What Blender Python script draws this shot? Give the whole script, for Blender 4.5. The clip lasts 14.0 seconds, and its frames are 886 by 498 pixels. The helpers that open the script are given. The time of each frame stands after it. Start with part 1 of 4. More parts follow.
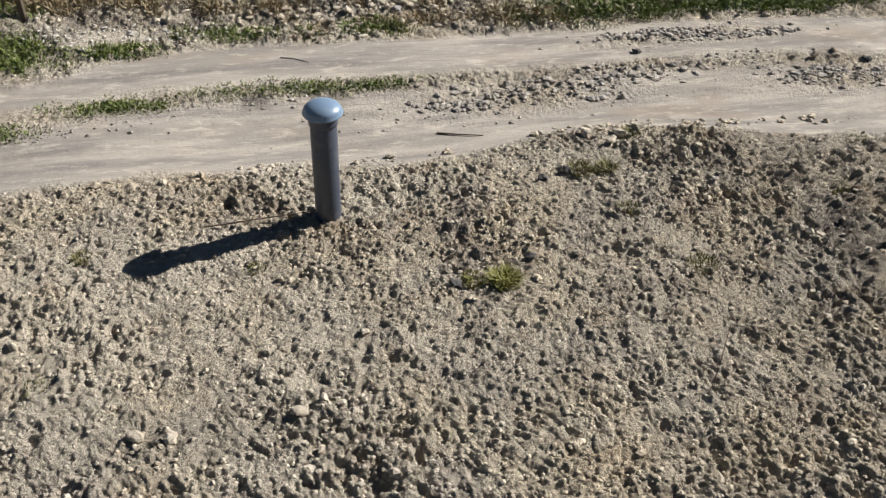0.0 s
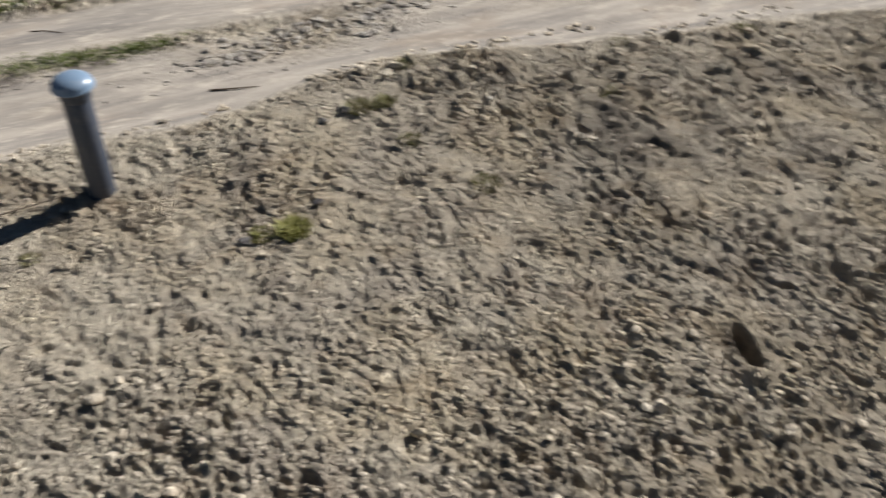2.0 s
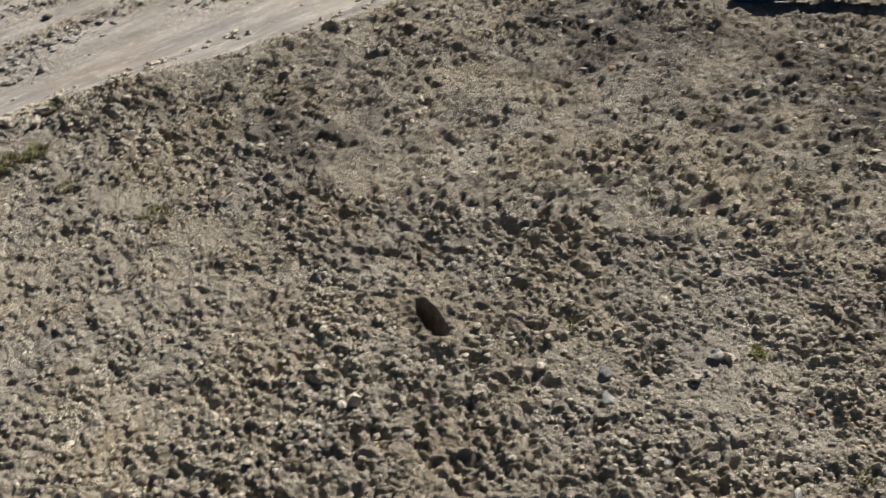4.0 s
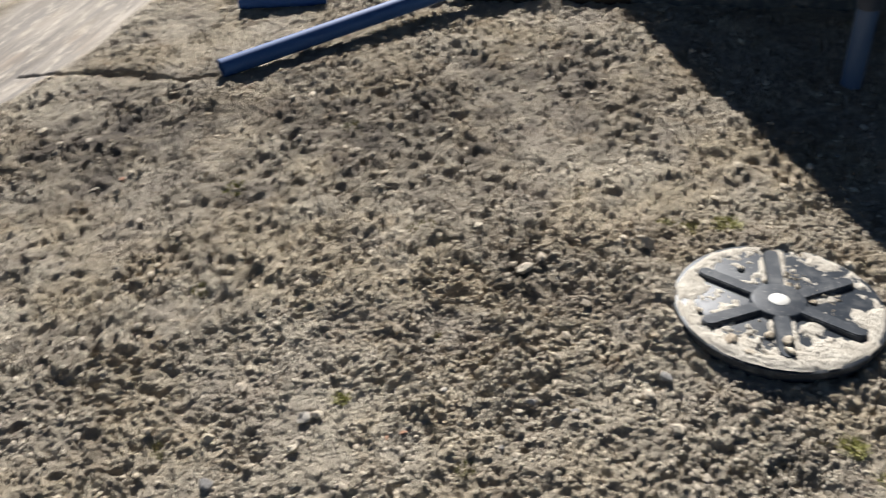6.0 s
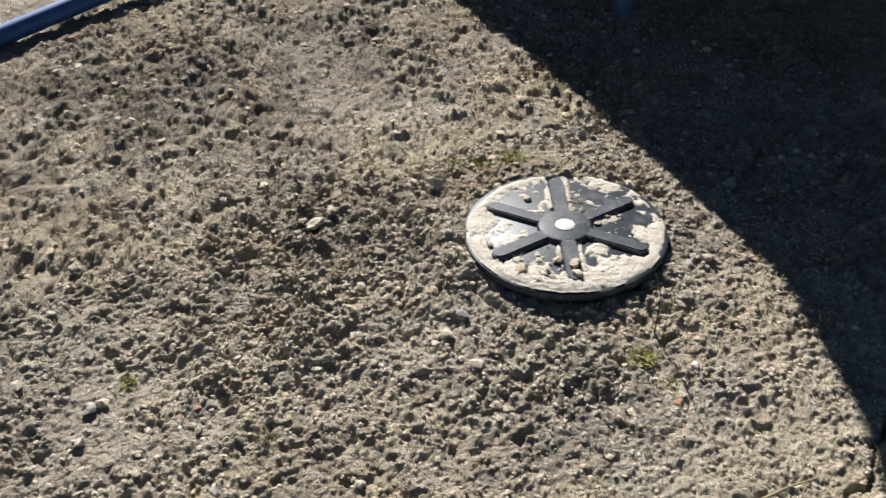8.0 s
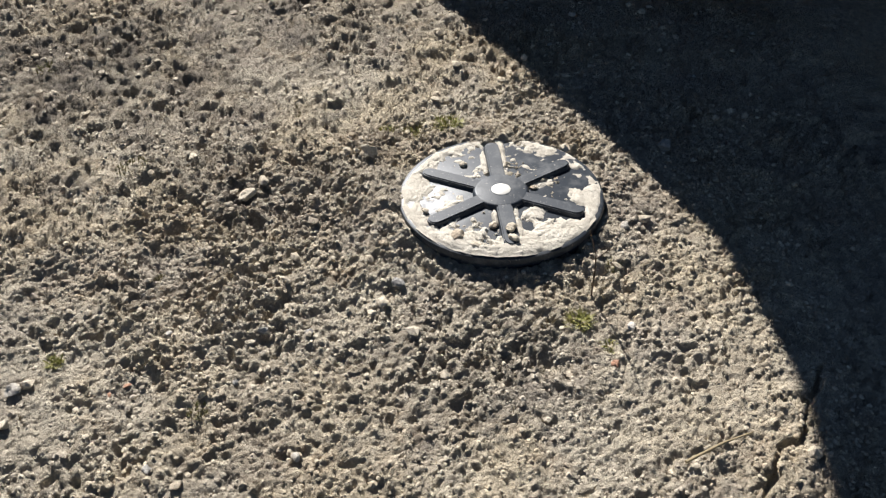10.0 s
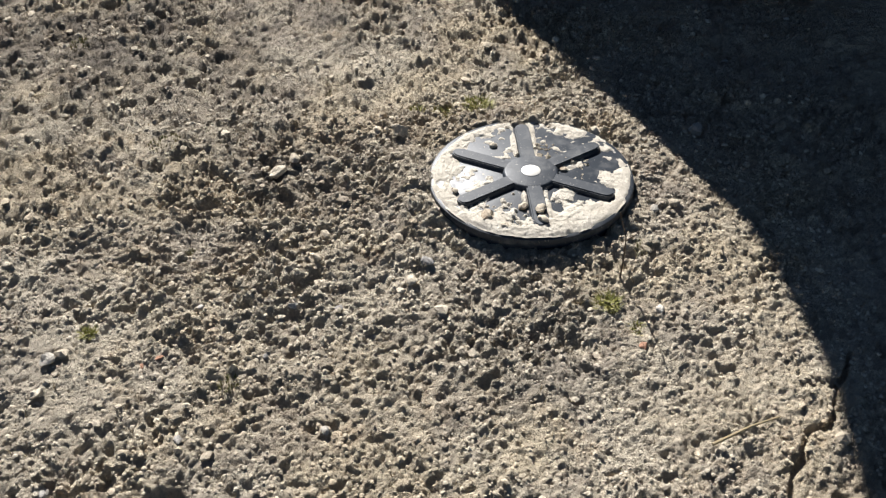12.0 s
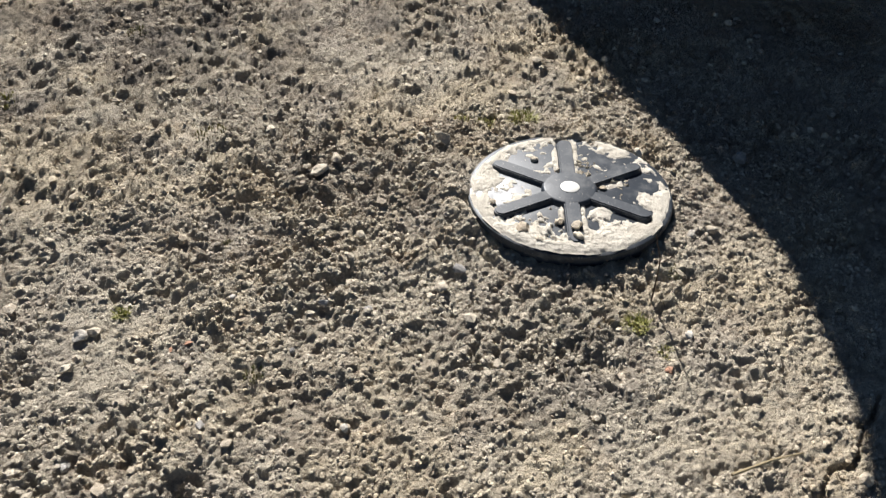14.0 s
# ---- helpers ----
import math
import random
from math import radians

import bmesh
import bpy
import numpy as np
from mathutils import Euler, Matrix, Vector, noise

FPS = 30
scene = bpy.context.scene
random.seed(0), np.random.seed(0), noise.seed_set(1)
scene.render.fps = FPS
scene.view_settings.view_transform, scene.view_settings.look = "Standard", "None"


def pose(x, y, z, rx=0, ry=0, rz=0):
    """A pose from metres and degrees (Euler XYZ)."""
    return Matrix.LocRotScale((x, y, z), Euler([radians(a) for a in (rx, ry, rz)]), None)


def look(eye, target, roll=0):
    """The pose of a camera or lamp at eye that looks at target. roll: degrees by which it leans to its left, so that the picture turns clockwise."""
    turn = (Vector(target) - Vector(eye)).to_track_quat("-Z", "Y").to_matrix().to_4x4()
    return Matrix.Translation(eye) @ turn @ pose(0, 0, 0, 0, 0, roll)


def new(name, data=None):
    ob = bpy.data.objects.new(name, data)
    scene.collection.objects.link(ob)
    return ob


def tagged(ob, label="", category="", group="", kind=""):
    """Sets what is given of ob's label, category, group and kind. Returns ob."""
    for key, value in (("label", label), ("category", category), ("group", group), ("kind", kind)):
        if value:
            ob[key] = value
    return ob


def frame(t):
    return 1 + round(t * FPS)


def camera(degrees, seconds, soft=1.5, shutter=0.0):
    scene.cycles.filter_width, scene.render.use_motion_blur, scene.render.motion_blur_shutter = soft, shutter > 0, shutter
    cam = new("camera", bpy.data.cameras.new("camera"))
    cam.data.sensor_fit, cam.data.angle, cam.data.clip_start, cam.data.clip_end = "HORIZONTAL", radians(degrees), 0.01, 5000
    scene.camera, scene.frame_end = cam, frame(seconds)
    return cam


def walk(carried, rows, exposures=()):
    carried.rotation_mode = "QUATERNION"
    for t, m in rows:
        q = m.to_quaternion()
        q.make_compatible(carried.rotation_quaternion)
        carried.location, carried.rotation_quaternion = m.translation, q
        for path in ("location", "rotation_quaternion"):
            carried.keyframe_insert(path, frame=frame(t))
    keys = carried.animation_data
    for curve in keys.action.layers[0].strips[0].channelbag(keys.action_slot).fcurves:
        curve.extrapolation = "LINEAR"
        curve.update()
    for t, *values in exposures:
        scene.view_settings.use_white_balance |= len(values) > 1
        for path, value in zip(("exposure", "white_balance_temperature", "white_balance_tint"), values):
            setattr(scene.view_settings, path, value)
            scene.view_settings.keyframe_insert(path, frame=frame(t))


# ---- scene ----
cam = camera(50.8, 14.0, soft=1.2, shutter=0.5)
PATH = [
    (0, (-0.378, -3.251, 2.369), (0.042, -1.726, 1.144), 3.2),
    (0.5, (-0.367, -3.251, 2.365), (0.079, -1.735, 1.139), 2.8),
    (1, (-0.345, -3.255, 2.374), (0.073, -1.754, 1.121), 3.0),
    (1.5, (-0.293, -3.259, 2.388), (0.204, -1.805, 1.109), 2.4),
    (2, (-0.197, -3.307, 2.38), (0.524, -1.978, 1.071), 2.4),
    (2.5, (-0.124, -3.35, 2.381), (0.821, -2.206, 1.041), 5.2),
    (2.7, (-0.089, -3.379, 2.382), (0.88, -2.268, 1.03), 4.8),
    (4.8, (0.273, -3.583, 2.467), (1.511, -2.663, 1.194), -2.7),
    (5, (0.29, -3.609, 2.464), (1.591, -2.763, 1.202), -3.2),
    (5.5, (0.35, -3.689, 2.475), (1.775, -3.041, 1.229), -3.9),
    (6, (0.388, -3.784, 2.474), (1.911, -3.349, 1.252), -4.0),
    (6.5, (0.406, -3.856, 2.474), (1.943, -3.508, 1.243), -4.4),
    (7, (0.421, -3.904, 2.444), (1.956, -3.609, 1.196), -3.5),
    (7.5, (0.461, -3.945, 2.405), (1.97, -3.764, 1.105), -3.4),
    (8, (0.46, -3.97, 2.371), (1.979, -3.876, 1.072), -2.9),
    (8.5, (0.477, -4.017, 2.336), (1.987, -3.999, 1.026), -2.9),
    (8.7, (0.477, -4.029, 2.335), (1.979, -3.997, 1.014), -3.9),
    (11, (0.479, -3.993, 2.307), (1.944, -4.011, 0.945), 0.6),
    (11.5, (0.464, -3.971, 2.31), (1.93, -3.928, 0.95), 0.2),
    (12, (0.455, -3.99, 2.313), (1.916, -3.957, 0.948), -1.9),
    (12.5, (0.442, -3.999, 2.313), (1.91, -3.946, 0.956), -1.0),
    (13, (0.436, -3.993, 2.31), (1.9, -3.884, 0.951), -0.7),
    (13.5, (0.438, -4.012, 2.316), (1.894, -3.905, 0.949), -0.8),
    (14, (0.436, -4.004, 2.309), (1.912, -3.891, 0.964), 0.4),
]
walk(cam, [(t, look(eye, target, roll)) for t, eye, target, roll in PATH],
     exposures=[(0, 0.66), (2.5, 0.58), (4.8, 0.52), (6.0, 0.94), (8.0, 0.98), (11.0, 1.10), (14.0, 1.10)])

# ---- light ----
SUN_AZ, SUN_EL = 73.9, 33.8            # degrees clockwise from +y, degrees up
sx = math.sin(radians(SUN_AZ)) * math.cos(radians(SUN_EL))
sy = math.cos(radians(SUN_AZ)) * math.cos(radians(SUN_EL))
sz = math.sin(radians(SUN_EL))
world = bpy.data.worlds.new("world")
scene.world = world
world.use_nodes = True
wn = world.node_tree
wn.nodes.clear()
sky = wn.nodes.new("ShaderNodeTexSky")
sky.sky_type, sky.sun_disc = "NISHITA", False
sky.air_density, sky.dust_density, sky.ozone_density, sky.altitude = 1.0, 0.2, 3.0, 1500
sky.sun_elevation, sky.sun_rotation = radians(SUN_EL), radians(SUN_AZ)
bgn = wn.nodes.new("ShaderNodeBackground")
bgn.inputs["Strength"].default_value = 0.0235
won = wn.nodes.new("ShaderNodeOutputWorld")
wn.links.new(sky.outputs[0], bgn.inputs["Color"])
wn.links.new(bgn.outputs[0], won.inputs["Surface"])
sun = new("sun", bpy.data.lights.new("sun", "SUN"))
sun.data.energy, sun.data.angle, sun.data.color = 5.0, radians(0.5), (1.0, 0.975, 0.95)
sun.matrix_world = look((sx * 50, sy * 50, sz * 50), (0, 0, 0))


# ---- materials ----
class Mat:
    """A small node builder round one Principled surface."""

    def __init__(self, name, rough=0.9, metal=0.0, spec=0.3):
        self.m = bpy.data.materials.new(name)
        self.m.use_nodes = True
        self.t = self.m.node_tree
        self.b = self.t.nodes["Principled BSDF"]
        self.b.inputs["Roughness"].default_value = rough
        self.b.inputs["Metallic"].default_value = metal
        self.b.inputs["Specular IOR Level"].default_value = spec
        self.co = self.t.nodes.new("ShaderNodeTexCoord").outputs["Object"]

    def put(self, a, b):
        self.t.links.new(a, b)

    def noise(self, scale, detail=4, rough=0.6, co=None, stretch=None):
        n = self.t.nodes.new("ShaderNodeTexNoise")
        n.inputs["Scale"].default_value, n.inputs["Detail"].default_value = scale, detail
        n.inputs["Roughness"].default_value = rough
        co = co or self.co
        if stretch:
            mp = self.t.nodes.new("ShaderNodeMapping")
            mp.inputs["Scale"].default_value = stretch
            self.put(co, mp.inputs["Vector"])
            co = mp.outputs[0]
        self.put(co, n.inputs["Vector"])
        return n.outputs["Fac"]

    def cells(self, scale, out="Distance", feature="F1"):
        n = self.t.nodes.new("ShaderNodeTexVoronoi")
        n.feature = feature
        n.inputs["Scale"].default_value = scale
        self.put(self.co, n.inputs["Vector"])
        return n.outputs[out]

    def span(self, fac, a, b, lo=0.0, hi=1.0):
        n = self.t.nodes.new("ShaderNodeMapRange")
        for k, v in (("From Min", a), ("From Max", b), ("To Min", lo), ("To Max", hi)):
            n.inputs[k].default_value = v
        self.put(fac, n.inputs["Value"])
        return n.outputs[0]

    def mix(self, fac, a, b, how="MIX"):
        n = self.t.nodes.new("ShaderNodeMix")
        n.data_type, n.blend_type = "RGBA", how
        for v, s in ((fac, n.inputs[0]), (a, n.inputs[6]), (b, n.inputs[7])):
            if isinstance(v, (int, float)):
                s.default_value = v
            elif isinstance(v, tuple):
                s.default_value = (*v, 1)
            else:
                self.put(v, s)
        return n.outputs[2]

    def math(self, op, a, b):
        n = self.t.nodes.new("ShaderNodeMath")
        n.operation = op
        for v, s in ((a, n.inputs[0]), (b, n.inputs[1])):
            if isinstance(v, (int, float)):
                s.default_value = v
            else:
                self.put(v, s)
        return n.outputs[0]

    def attr(self, name):
        n = self.t.nodes.new("ShaderNodeAttribute")
        n.attribute_name = name
        return n.outputs["Fac"]

    def chance(self, island=False):
        if island:
            return self.t.nodes.new("ShaderNodeNewGeometry").outputs["Random Per Island"]
        return self.t.nodes.new("ShaderNodeObjectInfo").outputs["Random"]

    def bump(self, height, strength, dist, after=None):
        n = self.t.nodes.new("ShaderNodeBump")
        n.inputs["Strength"].default_value, n.inputs["Distance"].default_value = strength, dist
        self.put(height, n.inputs["Height"])
        if after:
            self.put(after, n.inputs["Normal"])
        return n.outputs[0]

    def done(self, color=None, normal=None, rough=None):
        if color is not None:
            if isinstance(color, tuple):
                self.b.inputs["Base Color"].default_value = (*color, 1)
            else:
                self.put(color, self.b.inputs["Base Color"])
        if normal is not None:
            self.put(normal, self.b.inputs["Normal"])
        if rough is not None:
            self.put(rough, self.b.inputs["Roughness"])
        return self.m


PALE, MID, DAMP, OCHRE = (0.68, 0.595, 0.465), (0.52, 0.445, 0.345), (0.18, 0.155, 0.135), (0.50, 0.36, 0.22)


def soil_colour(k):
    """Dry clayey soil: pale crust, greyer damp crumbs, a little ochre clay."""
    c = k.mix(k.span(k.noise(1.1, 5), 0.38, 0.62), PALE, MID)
    c = k.mix(k.span(k.noise(16, 6, 0.7), 0.50, 0.70, 0, 0.45), c, DAMP)
    c = k.mix(k.span(k.noise(4.3, 4), 0.54, 0.70, 0, 0.55), c, OCHRE)
    c = k.mix(k.span(k.noise(42, 5, 0.75), 0.47, 0.68, 0, 0.42), c, (0.23, 0.19, 0.15))
    c = k.mix(k.span(k.noise(27, 5, 0.7), 0.46, 0.60, 0, 0.75), c, (0.80, 0.705, 0.55))
    c = k.mix(k.span(k.noise(7.5, 5, 0.7), 0.55, 0.68, 0, 0.5), c, (0.27, 0.215, 0.17))
    c = k.mix(k.span(k.noise(95, 4, 0.75), 0.50, 0.70, 0, 0.5), c, (0.18, 0.15, 0.12))
    c = k.mix(k.span(k.noise(260, 3, 0.7), 0.55, 0.70, 0, 0.5), c, (0.13, 0.11, 0.09))
    c = k.mix(k.span(k.noise(210, 3, 0.6), 0.60, 0.70, 0, 0.6), c, (0.70, 0.64, 0.54))
    c = k.mix(k.span(k.noise(1.7, 5, 0.6), 0.47, 0.60, 0, 0.6), c, (1.0, 0.94, 0.825), "MULTIPLY")
    return k.mix(k.span(k.noise(2.6, 5, 0.6), 0.51, 0.61, 0, 0.6), c, (0.74, 0.73, 0.77), "MULTIPLY")


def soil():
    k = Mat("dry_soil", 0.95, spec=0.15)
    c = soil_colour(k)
    # wheel-worn dust of the track
    d = k.mix(k.span(k.noise(2.4, 7, 0.65, stretch=(0.35, 1.8, 1)), 0.40, 0.60), (0.42, 0.372, 0.315), (0.285, 0.255, 0.22))
    d = k.mix(k.span(k.noise(1.5, 6, 0.6, stretch=(0.7, 1.5, 1)), 0.53, 0.64, 0, 0.6), d, (0.30, 0.24, 0.185))
    d = k.mix(k.span(k.noise(9, 6, 0.7, stretch=(0.3, 1.6, 1)), 0.54, 0.68, 0, 0.55), d, (0.26, 0.225, 0.19))
    d = k.mix(k.span(k.noise(60, 5, 0.7), 0.56, 0.70, 0, 0.45), d, (0.22, 0.19, 0.16))
    d = k.mix(k.span(k.noise(3.1, 7, 0.7, stretch=(0.22, 2.0, 1)), 0.49, 0.60, 0, 0.8), d, (0.22, 0.20, 0.18))
    d = k.mix(k.span(k.noise(13, 7, 0.7, stretch=(0.5, 1.5, 1)), 0.53, 0.66, 0, 0.55), d, (0.60, 0.53, 0.43))
    c = k.mix(k.attr("dust"), c, d)
    c = k.mix(k.math("MULTIPLY", k.attr("pale"), k.span(k.noise(30, 5, 0.7), 0.3, 0.62, 1, 0.2)), c, (0.68, 0.60, 0.475))
    # darker soil patches, and the shade painted into the burrow
    c = k.mix(k.attr("damp_and_shade"), c, (0.145, 0.125, 0.108))
    g = k.math("SUBTRACT", k.math("MULTIPLY", k.noise(48, 7, 0.72), 1.5), k.math("MULTIPLY", k.cells(62), 0.7))
    amp = k.span(k.attr("dust"), 0, 1, 1.0, 0.06)
    n = k.bump(k.math("MULTIPLY", g, amp), 1.0, 0.022)
    n = k.bump(k.math("MULTIPLY", k.noise(135, 5, 0.7), amp), 1.0, 0.013, n)
    n = k.bump(k.math("MULTIPLY", k.noise(300, 4, 0.7), amp), 1.0, 0.005, n)
    return k.done(c, n)


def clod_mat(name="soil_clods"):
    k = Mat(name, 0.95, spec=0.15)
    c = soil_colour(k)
    c = k.mix(k.span(k.chance(True), 0.45, 1, 0, 0.42), c, (0.24, 0.205, 0.165))
    c = k.mix(k.span(k.chance(True), 0.0, 0.4, 0.42, 0), c, (0.70, 0.625, 0.50))
    n = k.bump(k.noise(120, 7, 0.75), 0.9, 0.008)
    return k.done(c, n)


def stone_mat(name, a, b, island=False):
    k = Mat(name, 0.8, spec=0.3)
    c = k.mix(k.chance(island), a, b)
    c = k.mix(k.span(k.noise(45, 6, 0.7), 0.45, 0.7, 0, 0.6), c, tuple(v * 0.5 for v in a))
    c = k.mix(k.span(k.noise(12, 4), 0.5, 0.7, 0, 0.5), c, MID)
    return k.done(c, k.bump(k.noise(110, 7, 0.75), 0.9, 0.010))


def plastic(name, a, b, dusty=0.5, rough=0.42, spec=0.5):
    k = Mat(name, rough, spec=spec)
    c = k.mix(k.noise(3.5, 4), a, b)
    dust = k.span(k.noise(9, 8, 0.7), 0.52, 0.78, 0, dusty)
    c = k.mix(dust, c, (0.42, 0.36, 0.27))
    c = k.mix(k.span(k.noise(160, 3), 0.62, 0.72, 0, 0.35), c, (0.35, 0.33, 0.30))
    return k.done(c, k.bump(k.noise(40, 5), 0.12, 0.003), k.span(dust, 0, 0.5, rough, 0.9))


def wood(name, a, b):
    k = Mat(name, 0.85, spec=0.2)
    g = k.noise(9, 8, 0.65, stretch=(1, 0.08, 1))
    c = k.mix(k.span(g, 0.35, 0.65), a, b)
    return k.done(c, k.bump(g, 0.5, 0.004))


def leaf(name, a, b):
    k = Mat(name, 0.6, spec=0.25)
    c = k.mix(k.chance(True), a, b)
    k.b.inputs["Subsurface Weight"].default_value = 0.0
    return k.done(c)


def lid_plastic():
    k = Mat("black_lid_plastic", 0.44, spec=0.25)
    c = k.mix(k.noise(5, 4), (0.026, 0.034, 0.046), (0.017, 0.022, 0.030))
    film = k.span(k.noise(13, 7, 0.7), 0.50, 0.78, 0.01, 0.32)
    c = k.mix(film, c, (0.30, 0.295, 0.28))
    c = k.mix(k.span(k.noise(75, 5, 0.7), 0.62, 0.72, 0, 0.6), c, (0.50, 0.47, 0.41))
    return k.done(c, k.bump(k.noise(60, 5), 0.15, 0.002), k.span(film, 0, 0.4, 0.43, 0.85))


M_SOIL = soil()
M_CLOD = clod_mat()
M_STONE = stone_mat("grey_stone", (0.46, 0.43, 0.39), (0.30, 0.285, 0.27))
M_RUBBLE = stone_mat("crushed_stone", (0.50, 0.455, 0.39), (0.27, 0.24, 0.21), True)
M_WHITE = stone_mat("white_stone", (0.66, 0.61, 0.53), (0.52, 0.47, 0.40))
M_DARK = stone_mat("dark_clod", (0.13, 0.12, 0.115), (0.10, 0.092, 0.085))
M_BRICK = stone_mat("brick_bits", (0.46, 0.25, 0.16), (0.40, 0.22, 0.14))
M_PIPE = plastic("grey_pipe_plastic", (0.06, 0.07, 0.092), (0.05, 0.058, 0.078), 0.22)
M_CAP = plastic("blue_grey_cap_plastic", (0.19, 0.27, 0.37), (0.16, 0.235, 0.33), 0.2, 0.34)
M_BLUE = plastic("lying_pipe_plastic", (0.030, 0.092, 0.26), (0.024, 0.074, 0.215), 0.06, 0.62, 0.3)
M_RISER = plastic("riser_plastic", (0.10, 0.155, 0.26), (0.085, 0.13, 0.22), 0.1, 0.5)
M_LID = lid_plastic()
M_LABEL = plastic("white_label", (0.66, 0.64, 0.59), (0.56, 0.54, 0.49), 0.3, 0.5)
M_GRASS = leaf("fresh_grass", (0.095, 0.145, 0.026), (0.19, 0.205, 0.055))
M_OLIVE = leaf("olive_weeds", (0.22, 0.20, 0.075), (0.15, 0.14, 0.055))
M_LIME = leaf("bright_grass", (0.20, 0.205, 0.045), (0.31, 0.28, 0.09))
M_STRAW = leaf("dry_straw", (0.36, 0.29, 0.17), (0.22, 0.17, 0.10))
M_WOOD = wood("dark_timber", (0.075, 0.052, 0.035), (0.04, 0.028, 0.02))
M_STICK = wood("dead_stick", (0.16, 0.12, 0.085), (0.09, 0.068, 0.05))
M_PLINTH = stone_mat("grey_plinth", (0.16, 0.155, 0.15), (0.12, 0.118, 0.115))
M_ROOF = plastic("dark_roof_metal", (0.08, 0.075, 0.07), (0.06, 0.056, 0.055), 0.1)


def sand_mat():
    k = Mat("dry_sand", 0.95, spec=0.12)
    c = k.mix(k.span(k.noise(11, 6, 0.7), 0.35, 0.65), (0.60, 0.555, 0.475), (0.46, 0.415, 0.345))
    c = k.mix(k.span(k.noise(150, 4), 0.55, 0.75, 0, 0.5), c, (0.30, 0.25, 0.19))
    return k.done(c, k.bump(k.noise(110, 8, 0.75), 0.8, 0.008))


M_SAND = sand_mat()


# ---- numeric noise for the relief ----
HOLE_TURN = 73
CRACK = [(2.42, -5.25), (2.29, -5.17), (2.14, -5.10), (2.10, -5.01), (1.98, -4.96), (1.92, -4.92), (1.80, -4.88)]
FURROW = [(4.80, 0.10), (4.82, -0.24), (4.86, -0.61), (4.83, -1.0), (4.86, -1.15)]
def hashed(ix, iy, seed):
    h = (ix.astype(np.int64) * 374761393 + iy.astype(np.int64) * 668265263 + seed * 1274126177) & 0x7FFFFFFF
    h = ((h ^ (h >> 13)) * 1274126177) & 0x7FFFFFFF
    h = ((h ^ (h >> 16)) * 668265263) & 0x7FFFFFFF
    return ((h ^ (h >> 15)) & 0xFFFFFF) / float(0x1000000)


def smooth_noise(x, y, seed):
    ix, iy = np.floor(x), np.floor(y)
    fx, fy = x - ix, y - iy
    fx, fy = fx * fx * (3 - 2 * fx), fy * fy * (3 - 2 * fy)
    a, b = hashed(ix, iy, seed), hashed(ix + 1, iy, seed)
    c, d = hashed(ix, iy + 1, seed), hashed(ix + 1, iy + 1, seed)
    return (a + (b - a) * fx) * (1 - fy) + (c + (d - c) * fx) * fy - 0.5


def fbm(x, y, size, octaves, seed, gain=0.5):
    out, amp = 0.0, 1.0
    for n in range(octaves):
        out = out + amp * smooth_noise(x / size + 17.3 * n, y / size - 9.1 * n, seed + n)
        size, amp = size / 2, amp * gain
    return out


def lumps(x, y, cell, seed, share):
    """Rounded crumbs, at most one to a cell, 0 to 1 of the cell's size high."""
    wx = x + cell * 0.5 * smooth_noise(x / cell * 1.7, y / cell * 1.7, seed + 50)
    wy = y + cell * 0.5 * smooth_noise(x / cell * 1.7 + 31, y / cell * 1.7, seed + 51)
    ix, iy = np.floor(wx / cell), np.floor(wy / cell)
    out = np.zeros_like(x)
    for dx in (-1, 0, 1):
        for dy in (-1, 0, 1):
            jx, jy = ix + dx, iy + dy
            cx = (jx + 0.15 + 0.7 * hashed(jx, jy, seed)) * cell
            cy = (jy + 0.15 + 0.7 * hashed(jx, jy, seed + 1)) * cell
            r = cell * (0.3 + 0.55 * hashed(jx, jy, seed + 2) ** 1.5)
            on = hashed(jx, jy, seed + 3) < share
            q = 1 - ((wx - cx) ** 2 + (wy - cy) ** 2) / (r * r)
            out = np.maximum(out, np.where(on & (q > 0), np.sqrt(np.maximum(q, 0)) * r / cell, 0))
    return out


def crumble(x, y, cell, seed):
    """Close-packed angular crumbs: a field of tilted domes with sharp gaps, 0 to 1."""
    k = 1.9 / cell
    wx = x + cell * (0.8 * smooth_noise(x * k, y * k, seed + 50) + 0.4 * smooth_noise(x * k * 2.3, y * k * 2.3, seed + 52))
    wy = y + cell * (0.8 * smooth_noise(x * k + 31, y * k, seed + 51) + 0.4 * smooth_noise(x * k * 2.3 + 7, y * k * 2.3, seed + 53))
    ix, iy = np.floor(wx / cell), np.floor(wy / cell)
    out = np.zeros_like(x)
    for dx in (-1, 0, 1):
        for dy in (-1, 0, 1):
            jx, jy = ix + dx, iy + dy
            a, b, c = hashed(jx, jy, seed), hashed(jx, jy, seed + 1), hashed(jx, jy, seed + 2)
            ux, uy = wx / cell - jx - 0.1 - 0.8 * a, wy / cell - jy - 0.1 - 0.8 * b
            r = 0.40 + 0.42 * c * c
            q = np.maximum(1 - (ux * ux + uy * uy) / (r * r), 0)
            tilt = 1 + 0.55 * (ux * (b * 2 - 1) + uy * (c * 2 - 1)) / r
            out = np.maximum(out, q ** 0.42 * tilt * (0.45 + 0.55 * hashed(jx, jy, seed + 3)) * (0.75 + 0.35 * c))
    return out


def ramp(v, a, b):
    t = np.clip((v - a) / (b - a), 0, 1)
    return t * t * (3 - 2 * t)


def blob(x, y, cx, cy, rx, ry=None):
    return np.exp(-((x - cx) / rx) ** 2 - ((y - cy) / (ry or rx)) ** 2)


